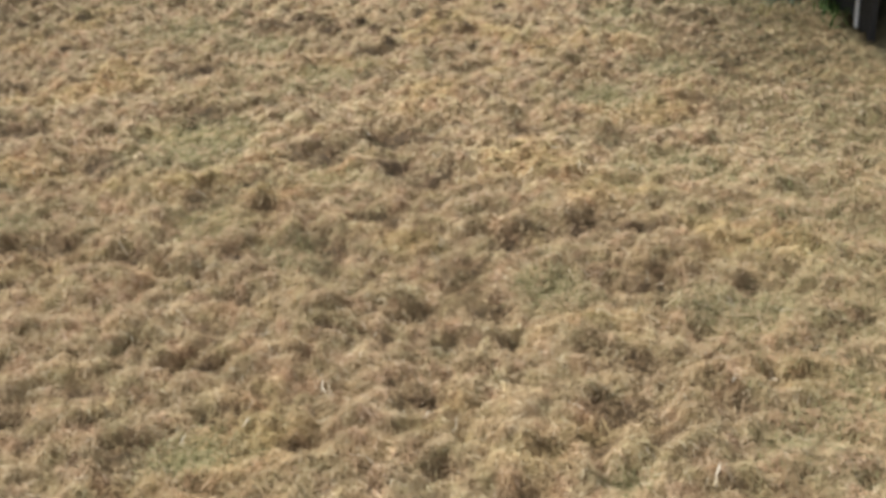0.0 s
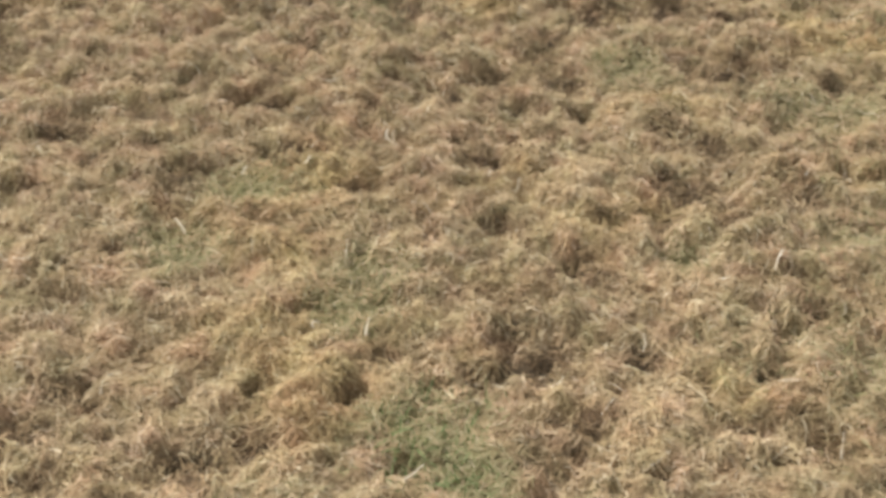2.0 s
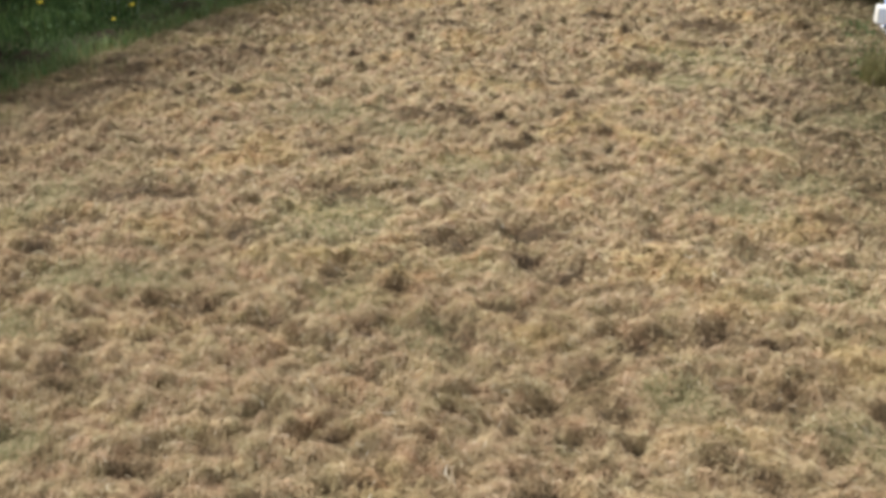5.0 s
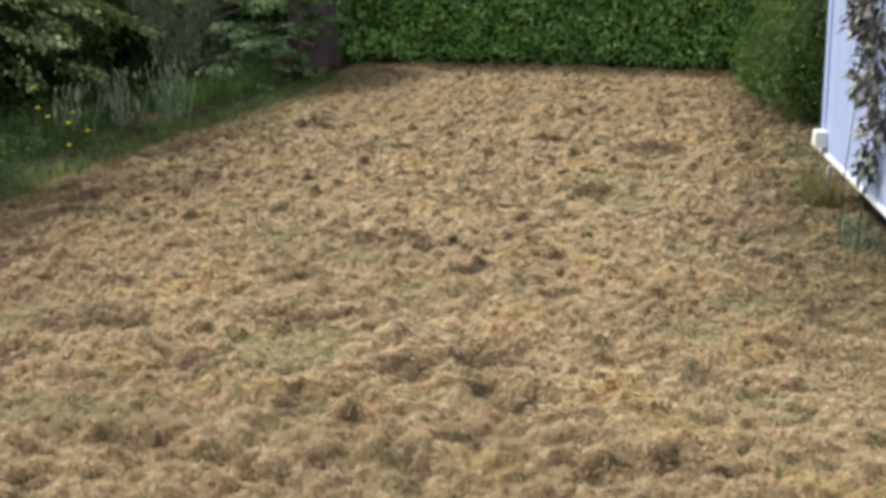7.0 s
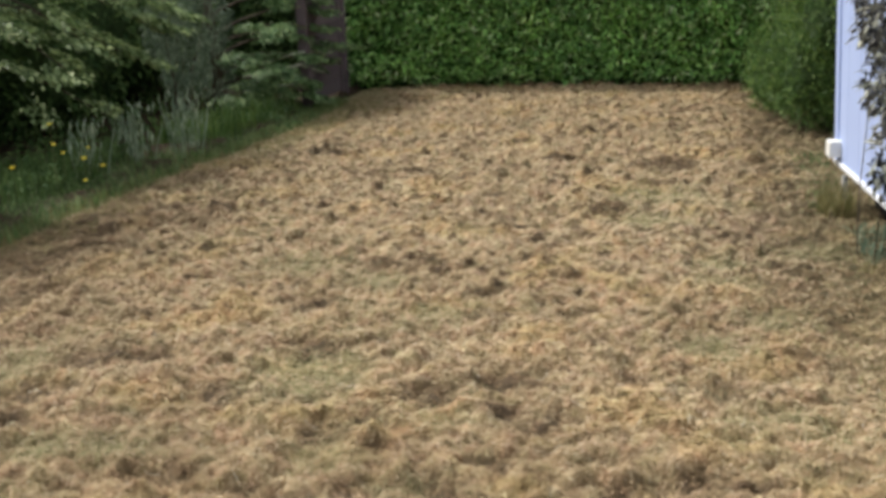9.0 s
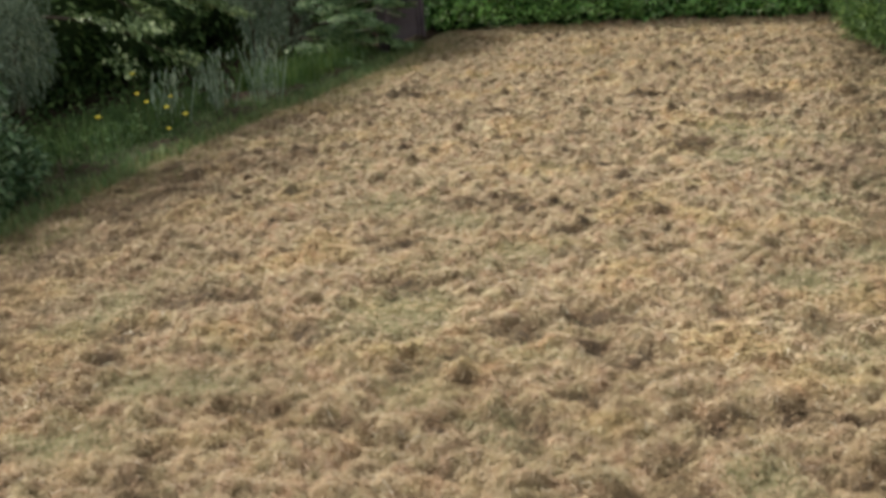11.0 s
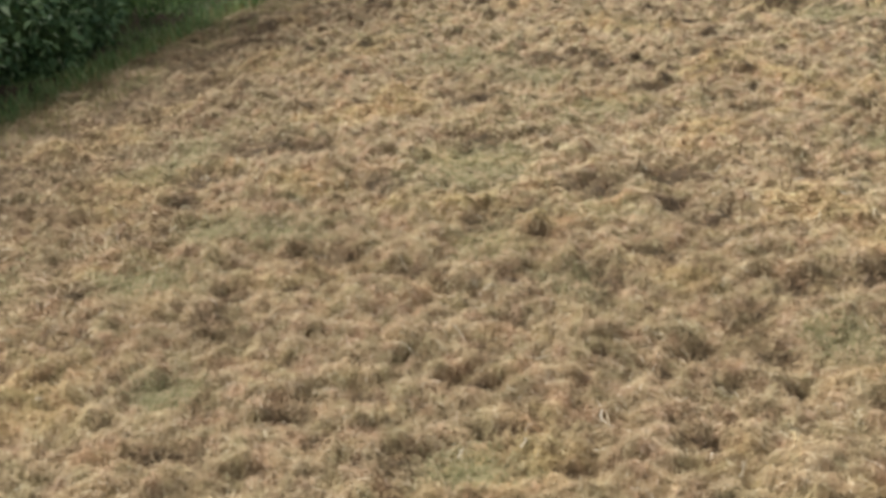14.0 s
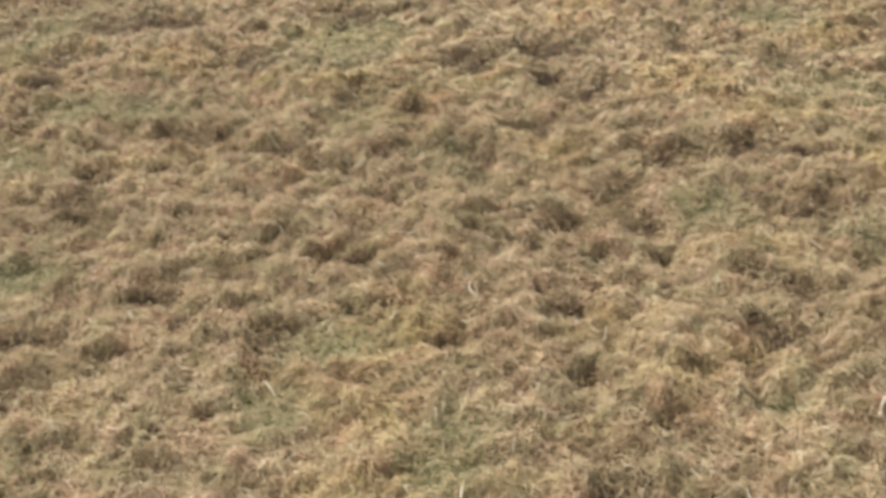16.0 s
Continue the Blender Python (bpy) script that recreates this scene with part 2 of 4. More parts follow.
# ---- the lawn: where the moss is coloured dark, brown matter and crease shade together, and where grass still shows ----
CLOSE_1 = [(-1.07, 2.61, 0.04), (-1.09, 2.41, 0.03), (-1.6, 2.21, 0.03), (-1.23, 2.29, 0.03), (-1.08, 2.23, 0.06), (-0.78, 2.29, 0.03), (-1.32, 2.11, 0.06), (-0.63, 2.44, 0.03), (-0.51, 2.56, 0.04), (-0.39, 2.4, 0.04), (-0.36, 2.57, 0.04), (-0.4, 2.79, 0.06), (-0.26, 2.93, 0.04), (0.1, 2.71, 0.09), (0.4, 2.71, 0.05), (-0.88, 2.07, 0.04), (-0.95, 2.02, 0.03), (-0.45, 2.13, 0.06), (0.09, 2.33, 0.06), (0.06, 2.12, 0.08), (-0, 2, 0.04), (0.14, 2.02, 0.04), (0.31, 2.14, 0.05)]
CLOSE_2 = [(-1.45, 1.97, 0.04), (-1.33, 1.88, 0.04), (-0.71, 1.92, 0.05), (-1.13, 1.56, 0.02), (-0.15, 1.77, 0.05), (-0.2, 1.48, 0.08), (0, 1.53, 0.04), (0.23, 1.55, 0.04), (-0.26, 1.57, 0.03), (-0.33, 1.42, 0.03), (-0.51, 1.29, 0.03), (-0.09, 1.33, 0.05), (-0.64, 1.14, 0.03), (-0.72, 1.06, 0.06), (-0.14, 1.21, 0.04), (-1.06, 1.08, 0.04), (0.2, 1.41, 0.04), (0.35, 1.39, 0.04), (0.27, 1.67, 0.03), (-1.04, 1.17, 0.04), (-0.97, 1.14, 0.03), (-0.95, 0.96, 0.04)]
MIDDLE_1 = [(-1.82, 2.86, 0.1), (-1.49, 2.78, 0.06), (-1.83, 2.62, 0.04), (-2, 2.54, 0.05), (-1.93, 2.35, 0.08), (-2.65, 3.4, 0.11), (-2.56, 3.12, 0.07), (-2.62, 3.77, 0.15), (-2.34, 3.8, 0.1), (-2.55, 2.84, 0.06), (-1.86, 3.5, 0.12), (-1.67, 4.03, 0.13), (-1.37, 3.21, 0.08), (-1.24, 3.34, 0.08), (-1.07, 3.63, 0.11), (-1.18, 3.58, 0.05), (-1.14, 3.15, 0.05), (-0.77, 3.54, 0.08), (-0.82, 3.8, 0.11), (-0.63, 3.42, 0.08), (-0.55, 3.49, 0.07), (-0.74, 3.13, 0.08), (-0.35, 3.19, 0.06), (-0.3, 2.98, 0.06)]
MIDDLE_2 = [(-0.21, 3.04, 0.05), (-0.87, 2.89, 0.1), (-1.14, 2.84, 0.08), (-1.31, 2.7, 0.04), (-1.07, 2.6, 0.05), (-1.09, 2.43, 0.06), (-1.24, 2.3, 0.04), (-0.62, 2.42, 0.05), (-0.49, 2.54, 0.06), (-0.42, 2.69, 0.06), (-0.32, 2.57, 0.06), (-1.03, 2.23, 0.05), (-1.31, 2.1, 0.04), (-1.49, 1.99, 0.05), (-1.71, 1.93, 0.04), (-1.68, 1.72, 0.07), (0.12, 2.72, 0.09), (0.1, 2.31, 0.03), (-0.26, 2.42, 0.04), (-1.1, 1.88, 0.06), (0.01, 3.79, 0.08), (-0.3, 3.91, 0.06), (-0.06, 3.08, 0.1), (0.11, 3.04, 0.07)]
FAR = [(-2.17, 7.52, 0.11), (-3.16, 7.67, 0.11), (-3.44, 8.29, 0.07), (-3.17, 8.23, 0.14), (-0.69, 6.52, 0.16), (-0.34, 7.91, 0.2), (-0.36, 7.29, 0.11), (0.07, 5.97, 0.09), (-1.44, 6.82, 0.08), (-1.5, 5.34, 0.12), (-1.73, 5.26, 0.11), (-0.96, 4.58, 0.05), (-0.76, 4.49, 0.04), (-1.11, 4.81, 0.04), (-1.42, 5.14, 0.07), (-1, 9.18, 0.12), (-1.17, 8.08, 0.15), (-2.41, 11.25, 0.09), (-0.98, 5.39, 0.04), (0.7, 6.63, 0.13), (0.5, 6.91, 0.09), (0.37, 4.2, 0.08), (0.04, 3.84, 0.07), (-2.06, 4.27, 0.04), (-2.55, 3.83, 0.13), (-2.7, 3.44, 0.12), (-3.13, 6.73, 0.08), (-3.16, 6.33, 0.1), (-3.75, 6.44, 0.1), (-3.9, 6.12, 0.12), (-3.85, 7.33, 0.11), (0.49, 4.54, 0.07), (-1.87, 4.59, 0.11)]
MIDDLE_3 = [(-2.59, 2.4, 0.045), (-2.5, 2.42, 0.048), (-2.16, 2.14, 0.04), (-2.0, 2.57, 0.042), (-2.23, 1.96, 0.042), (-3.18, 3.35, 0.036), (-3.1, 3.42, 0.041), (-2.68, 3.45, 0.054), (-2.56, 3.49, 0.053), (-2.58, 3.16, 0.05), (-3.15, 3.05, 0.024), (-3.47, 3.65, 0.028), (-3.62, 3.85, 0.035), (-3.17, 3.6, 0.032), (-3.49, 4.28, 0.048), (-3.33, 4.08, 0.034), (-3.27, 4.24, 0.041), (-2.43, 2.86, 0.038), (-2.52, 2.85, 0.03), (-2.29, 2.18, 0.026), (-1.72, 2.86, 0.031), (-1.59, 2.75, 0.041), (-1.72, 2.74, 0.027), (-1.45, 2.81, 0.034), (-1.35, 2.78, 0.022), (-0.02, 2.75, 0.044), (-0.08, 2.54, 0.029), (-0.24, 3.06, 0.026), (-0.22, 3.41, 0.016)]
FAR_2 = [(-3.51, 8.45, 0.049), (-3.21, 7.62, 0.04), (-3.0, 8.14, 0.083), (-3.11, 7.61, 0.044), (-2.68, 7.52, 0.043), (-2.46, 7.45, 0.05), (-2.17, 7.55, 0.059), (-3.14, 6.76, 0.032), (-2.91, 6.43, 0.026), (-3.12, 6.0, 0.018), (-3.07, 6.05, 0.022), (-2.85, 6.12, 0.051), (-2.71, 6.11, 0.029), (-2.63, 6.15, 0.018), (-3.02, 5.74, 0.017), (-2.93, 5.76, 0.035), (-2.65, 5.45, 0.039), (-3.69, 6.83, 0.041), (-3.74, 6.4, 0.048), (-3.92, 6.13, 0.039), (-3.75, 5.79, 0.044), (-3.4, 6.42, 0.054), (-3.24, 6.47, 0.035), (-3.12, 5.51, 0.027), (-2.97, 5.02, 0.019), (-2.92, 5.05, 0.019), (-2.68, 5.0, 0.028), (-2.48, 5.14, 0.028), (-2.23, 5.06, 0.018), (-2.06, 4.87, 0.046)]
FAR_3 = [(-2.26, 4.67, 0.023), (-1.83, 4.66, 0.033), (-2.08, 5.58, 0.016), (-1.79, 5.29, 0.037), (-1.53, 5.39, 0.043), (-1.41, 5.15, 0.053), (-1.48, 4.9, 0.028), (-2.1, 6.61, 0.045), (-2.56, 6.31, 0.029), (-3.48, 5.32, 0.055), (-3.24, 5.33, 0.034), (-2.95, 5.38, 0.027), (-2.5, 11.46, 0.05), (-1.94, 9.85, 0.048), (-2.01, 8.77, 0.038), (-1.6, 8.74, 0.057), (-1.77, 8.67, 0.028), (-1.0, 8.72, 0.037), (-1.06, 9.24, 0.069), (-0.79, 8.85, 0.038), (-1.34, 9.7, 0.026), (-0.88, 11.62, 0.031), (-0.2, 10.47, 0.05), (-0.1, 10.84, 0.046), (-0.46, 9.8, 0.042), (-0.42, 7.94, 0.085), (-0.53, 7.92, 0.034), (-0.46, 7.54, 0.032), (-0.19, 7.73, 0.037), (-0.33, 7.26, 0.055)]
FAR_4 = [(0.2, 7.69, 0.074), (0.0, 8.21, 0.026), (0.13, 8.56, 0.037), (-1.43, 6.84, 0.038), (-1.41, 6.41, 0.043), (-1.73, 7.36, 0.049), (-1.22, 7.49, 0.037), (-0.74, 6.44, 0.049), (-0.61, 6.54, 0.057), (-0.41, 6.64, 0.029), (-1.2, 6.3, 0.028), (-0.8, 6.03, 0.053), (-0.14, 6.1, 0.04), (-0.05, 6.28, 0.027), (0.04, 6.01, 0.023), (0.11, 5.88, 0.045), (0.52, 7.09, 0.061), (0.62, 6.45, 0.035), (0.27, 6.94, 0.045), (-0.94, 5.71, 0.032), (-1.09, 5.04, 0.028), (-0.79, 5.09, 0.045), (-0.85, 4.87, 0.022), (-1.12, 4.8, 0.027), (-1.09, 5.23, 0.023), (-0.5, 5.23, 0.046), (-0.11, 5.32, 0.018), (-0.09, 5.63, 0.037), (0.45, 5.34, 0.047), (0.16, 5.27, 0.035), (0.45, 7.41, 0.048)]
MOSS_SHADE_SPOTS = CLOSE_1 + CLOSE_2 + MIDDLE_1 + MIDDLE_2 + FAR + MIDDLE_3 + FAR_2 + FAR_3 + FAR_4
GREEN = [(-0.6, 1.65, 0.06), (-0.59, 1.52, 0.06), (-0.36, 1.26, 0.08), (-0.28, 1.17, 0.06), (-1.01, 1.6, 0.07), (-0.16, 2.69, 0.08), (0.06, 1.86, 0.04), (-0.94, 1.88, 0.08), (-1.59, 3.67, 0.17), (-2.34, 2.57, 0.11), (-2.08, 3.02, 0.11), (-2.32, 2.99, 0.1), (-2.15, 5.2, 0.16), (-1.66, 4.99, 0.12), (-0.36, 6.32, 0.18), (-0.01, 4.28, 0.12), (0.03, 5.11, 0.12), (-1.6, 3.83, 0.16), (-0.38, 6.92, 0.22), (0.52, 5.7, 0.17), (0.26, 4.62, 0.12), (0.03, 5.45, 0.14), (-1.86, 2, 0.08), (-1.29, 4.55, 0.1)]


def verge(y):
    """Where the lawn gives way to the bed: it swings in towards the fence."""
    k = np.clip(y - 6.0, 0, 3.0)
    return -4.30 + 0.045 * k + 0.021 * k * k + 0.03 * wave(y, y * 0, 0.7, 41)


def patches(x, y, spots, grow=1.0, seed=3):
    """Ragged spots; y rises along the arrays."""
    f = np.zeros_like(x)
    warp = 1 + 0.35 * wave(x, y, 0.09, seed) + 0.2 * wave(x, y, 0.04, seed + 1)
    for px, py, r in spots:
        r = r * grow
        a, b = np.searchsorted(y, (py - 3 * r, py + 3 * r))
        d2 = ((x[a:b] - px) / (1.15 * r)) ** 2 + ((y[a:b] - py) / (0.9 * r)) ** 2
        f[a:b] = np.maximum(f[a:b], np.exp(-0.8 * d2) * (d2 < 7))
    return np.clip(1.5 * f + 0.9 * (warp - 1) - 0.45 * (f > 0), 0, 1) * (f > 0.03)


def shade_dots(x, y, cell, share, wide, long, seed):
    """Dark spots painted for shaded gaps, one at most in each cell, each of its own size."""
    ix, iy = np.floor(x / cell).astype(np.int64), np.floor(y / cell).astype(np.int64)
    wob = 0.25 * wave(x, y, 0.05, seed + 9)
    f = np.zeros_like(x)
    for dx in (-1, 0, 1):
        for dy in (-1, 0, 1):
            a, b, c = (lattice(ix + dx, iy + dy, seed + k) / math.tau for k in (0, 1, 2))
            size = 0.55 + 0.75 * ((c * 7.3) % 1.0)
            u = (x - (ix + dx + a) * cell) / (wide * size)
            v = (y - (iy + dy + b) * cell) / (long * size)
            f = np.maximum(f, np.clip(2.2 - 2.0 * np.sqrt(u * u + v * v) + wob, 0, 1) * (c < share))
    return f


def moss_shade(x, y):
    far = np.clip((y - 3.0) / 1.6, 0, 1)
    # dark spots: brown moss and the shade of creases in one mask
    near = (0.95 + 0.05 * far) * patches(x, y, MOSS_SHADE_SPOTS, 1.22)
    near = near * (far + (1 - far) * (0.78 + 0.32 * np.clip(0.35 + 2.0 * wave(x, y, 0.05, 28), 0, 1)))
    # small shaded gaps between tufts, painted as dark spots
    near = np.maximum(near, 0.85 * (1 - far) * shade_dots(x, y, 0.11, 0.58, 0.018, 0.016, 71))
    near = np.maximum(near, 0.95 * far * shade_dots(x, y, 0.24, 0.42, 0.048, 0.034, 51) * (1 - 0.5 * np.clip((y - 7.5) / 2.5, 0, 1) * (wave(x, y, 0.5, 53) > -0.1)))
    near = np.maximum(near, 0.95 * far * shade_dots(x, y, 0.135, 0.62, 0.031, 0.024, 61))
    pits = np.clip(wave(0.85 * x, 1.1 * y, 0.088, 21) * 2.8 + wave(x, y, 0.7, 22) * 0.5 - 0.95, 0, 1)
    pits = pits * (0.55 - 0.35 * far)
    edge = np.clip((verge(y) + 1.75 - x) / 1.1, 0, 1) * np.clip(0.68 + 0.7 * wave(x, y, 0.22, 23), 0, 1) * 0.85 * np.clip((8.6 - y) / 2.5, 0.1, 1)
    # darker towards the building, whose shade is put into the moss colour
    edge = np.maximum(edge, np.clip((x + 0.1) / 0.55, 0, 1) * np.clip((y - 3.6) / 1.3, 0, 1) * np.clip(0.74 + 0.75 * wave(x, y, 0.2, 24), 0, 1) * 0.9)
    # darkest below the raised floor: bare soil and painted shade together
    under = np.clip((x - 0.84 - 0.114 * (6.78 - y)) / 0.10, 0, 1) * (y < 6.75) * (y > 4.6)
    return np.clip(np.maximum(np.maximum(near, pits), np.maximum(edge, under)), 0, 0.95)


def living(x, y):
    base = np.clip(wave(x, y, 0.8, 31) * 0.9 + wave(x, y, 0.25, 32) * 0.45 - 0.34, 0, 1)
    side = np.clip((x - 0.2) / 0.5, 0, 1) * 0.22
    side = np.maximum(side, np.clip((-3.0 - x) / 0.7, 0, 1) * np.clip((y - 7.5) / 2.0, 0, 1) * np.clip(0.35 + 0.5 * wave(x, y, 0.35, 33), 0, 1))
    side = np.maximum(side, np.clip((verge(y) + 0.30 + 0.10 * wave(x, y, 0.3, 34) - x) / 0.32, 0, 1) * 0.9)
    base = base * (1 - 0.5 * np.clip((y - 3.2) / 2.0, 0, 1))
    return np.clip(np.maximum(np.maximum(base, side), (0.8 - 0.2 * np.clip((y - 2.2) / 2, 0, 1)) * patches(x, y, GREEN, 1.5, 5)), 0, 0.8)


def heap(x, y, dm, lv):
    """How high the raked moss lies: rounded tufts with sharp creases between them, flat where grass shows."""
    w = 0.10 * wave(x, y, 0.3, 11) + 0.035 * wave(x, y, 0.11, 16)
    v = 0.10 * wave(x, y, 0.3, 17) + 0.035 * wave(x, y, 0.11, 18)
    big = np.abs(wave(x + w, y * 1.2 + v, 0.34, 12))
    mid = np.abs(wave(x - w, y * 1.3 + v, 0.14, 13)) ** 0.75
    small = np.abs(wave(x + v, y * 1.15 - w, 0.075, 19)) ** 0.75
    fine = np.abs(wave(x + w, y + w, 0.035, 14))
    far = np.clip((y - 4.0) / 3, 0, 1)
    h = 0.034 * big + (0.044 + 0.018 * far) * mid + (0.036 + 0.002 * far) * small + 0.020 * (1 - 0.8 * far) * fine + 0.012 * wave(x, y, 1.1, 15)
    # dark spots sink nearby; further off they rise to fit the camera's view
    h = 1.14 * h * (1 + 0.10 * np.clip((y - 1.7) / 2, 0, 1)) * (1 - 0.65 * lv) - (0.042 - 0.054 * np.clip((y - 3.6) / 1.6, 0, 1)) * dm - 0.030 - 0.014 * np.clip((y - 3.6) / 1.6, 0, 1)
    h = h * np.clip(0.3 + (x - verge(y)) / 1.1, 0.3, 1)
    rim = np.clip((x - verge(y) + 0.10) / 0.30, 0, 1)
    return h * rim - 0.05 * (1 - rim)


X0, X1, Y0, Y1 = -4.42, 1.5, -2.2, 12.4


FX, FY = np.arange(X0 - 0.1, X1 + 0.12, 0.009), np.arange(Y0 - 0.1, Y1 + 0.12, 0.009)
_gx, _gy = (g.ravel() for g in np.meshgrid(FX, FY))
_dm, _lv = moss_shade(_gx, _gy), living(_gx, _gy)
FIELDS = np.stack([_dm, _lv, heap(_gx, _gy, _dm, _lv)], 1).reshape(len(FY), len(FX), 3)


def lie(x, y):
    """Dark moss with painted shade, living grass and height of the moss at those places."""
    u = np.clip((x - FX[0]) / 0.009, 0, len(FX) - 1.01)
    v = np.clip((y - FY[0]) / 0.009, 0, len(FY) - 1.01)
    i, j = u.astype(int), v.astype(int)
    u, v = (u - i)[:, None], (v - j)[:, None]
    f = (FIELDS[j, i] * (1 - u) + FIELDS[j, i + 1] * u) * (1 - v) + (FIELDS[j + 1, i] * (1 - u) + FIELDS[j + 1, i + 1] * u) * v
    return f[:, 0], f[:, 1], f[:, 2]


def lawn_sheet():
    xs = np.arange(X0, X1 + 0.001, 0.024)
    steps, y = [], Y0
    while y < Y1:
        steps.append(y)
        y += 0.05 if y < 0.6 else 0.017 if y < 3.2 else 0.024 if y < 6 else 0.035
    ys = np.array(steps + [Y1])
    gx, gy = np.meshgrid(xs, ys)
    x, y = gx.ravel(), gy.ravel()
    dm, lv, z = lie(x, y)
    nx, ny = len(xs), len(ys)
    i = np.arange((ny - 1) * (nx - 1))
    a = (i // (nx - 1)) * nx + i % (nx - 1)
    ob = array_mesh("lawn", np.stack([x, y, z], 1), np.stack([a, a + 1, a + nx + 1, a + nx], 1), M_LAWN, smooth=True)
    for key, f in (("moss_shade", dm), ("living", lv)):
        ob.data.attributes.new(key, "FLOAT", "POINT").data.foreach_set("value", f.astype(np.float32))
    tagged(ob, "small lawn of raked-up straw-coloured dead moss with green patches", "lawn", kind="structure")


def strands(name, label, x0, x1, y0, y1, count, length, width, segs, lift, mat=None, stand=1.0):
    """Loose curled strands that lie over the tufts; in the hollows, raked bare, there are fewer."""
    n = int(count * (x1 - x0) * (y1 - y0))
    bx, by = rng.uniform(x0, x1, n) + rng.normal(0, 0.10, n), rng.uniform(y0, y1, n) + rng.normal(0, 0.16, n)
    dm, lv, base = lie(bx, by)
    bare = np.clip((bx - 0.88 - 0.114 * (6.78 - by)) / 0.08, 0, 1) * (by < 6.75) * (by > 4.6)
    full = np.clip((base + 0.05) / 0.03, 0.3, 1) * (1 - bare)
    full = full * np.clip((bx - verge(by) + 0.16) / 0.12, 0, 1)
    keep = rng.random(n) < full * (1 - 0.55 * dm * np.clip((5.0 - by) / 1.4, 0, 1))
    bx, by, dm, lv, base = bx[keep], by[keep], dm[keep], lv[keep], base[keep]
    n = len(bx)
    green = np.where(rng.random(n) < lv, 0.9, 0.1 * lv)
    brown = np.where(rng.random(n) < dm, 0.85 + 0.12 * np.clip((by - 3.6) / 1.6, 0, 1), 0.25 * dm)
    ln = length * rng.uniform(0.45, 1.55, n)
    turn = rng.uniform(0, math.tau, n)
    curl = rng.normal(0, 1.15, n)
    up = np.abs(rng.normal(0, 0.30, n)) + (rng.random(n) < 0.25) * rng.uniform(0.2, 0.9, n) + 0.5 * (green > 0.5) * rng.random(n)
    up = up * stand
    top = rng.uniform(-0.002, lift, n)
    px, py = bx.copy(), by.copy()
    wd = width * rng.uniform(0.6, 1.35, n)
    tip = rng.uniform(-1, 1, n)
    rows = []
    for s in range(segs + 1):
        f = s / segs
        a = turn + curl * f
        w = wd * (1 - 0.6 * f * f) * 0.5
        pz = lie(px, py)[2] * 0.55 + base * 0.45 + top + ln * np.sin(np.clip(up, 0, 1.3)) * (f - 0.55 * f * f)
        sx, sy, sz = -np.sin(a) * w, np.cos(a) * w, tip * w * 0.8 * min(1.0, stand)
        rows.append(np.stack([px - sx, py - sy, pz - sz], 1))
        rows.append(np.stack([px + sx, py + sy, pz + sz], 1))
        st = ln / segs * np.cos(np.clip(up, 0, 1.2))
        px, py = px + st * np.cos(a), py + st * np.sin(a)
    k = 2 * (segs + 1)
    v = np.stack(rows, 1).reshape(-1, 3)
    o = (np.arange(n) * k)[:, None]
    faces = np.concatenate([np.stack([o + 2 * s, o + 2 * s + 1, o + 2 * s + 3, o + 2 * s + 2], 2).reshape(-1, 4) for s in range(segs)])
    ob = array_mesh(name, v, faces, mat or M_STRAND)
    for key, f in (("moss_shade", brown), ("living", green)):
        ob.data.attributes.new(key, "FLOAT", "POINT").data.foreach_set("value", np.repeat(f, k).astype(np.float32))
    return tagged(ob, label, "dead grass", kind="stuff")


ground_bm = bmesh.new()
bmesh.ops.create_grid(ground_bm, x_segments=20, y_segments=20, size=400)
ground = part("ground", ground_bm, M_TURF)
ground.location = (0, 0, -0.12)
tagged(ground, "rough straw-coloured turf around the raked lawn", "ground", kind="structure")
lawn_sheet()
THATCH = "loose curled straw-coloured moss and dead grass strands"
strands("dead_moss_thatch", THATCH, -2.4, 1.0, 0.65, 3.3, 32000, 0.027, 0.0019, 2, 0.016)
M_STALK = plain("bleached_stalk", [(0.3, (0.62, 0.54, 0.40)), (0.7, (0.80, 0.74, 0.60))], 30, 0.7)
strands("bleached_stalks", "scattered long bleached grass stalks on the thatch", -2.6, 1.0, 0.9, 4.2, 30, 0.050, 0.0026, 4, 0.018, M_STALK)
strands("dead_moss_thatch", THATCH, -4.4, -2.4, 0.65, 3.3, 6500, 0.038, 0.0034, 2, 0.014)
strands("dead_moss_thatch", THATCH, -4.4, 1.05, 3.3, 5.2, 6500, 0.027, 0.0036, 2, 0.012, None, 0.65)
strands("dead_moss_thatch", THATCH, -4.4, 1.05, 3.3, 5.2, 6000, 0.026, 0.0039, 1, 0.012, M_FAR_THATCH, 0.6)
strands("dead_moss_thatch", THATCH, -4.4, 1.05, 5.2, 6.6, 12500, 0.021, 0.0052, 1, 0.008, M_FAR_THATCH, 0.35)
strands("dead_moss_thatch", THATCH, -4.4, 1.4, 6.6, 12.0, 8600, 0.020, 0.0096, 1, 0.005, M_FAR_THATCH, 0.22)

strands("dead_moss_thatch", THATCH, -4.4, 1.5, -2.2, 0.45, 2200, 0.05, 0.0065, 1, 0.014)
strands("dead_moss_thatch", THATCH, 1.0, 1.5, 0.65, 4.6, 7000, 0.03, 0.0032, 1, 0.014)

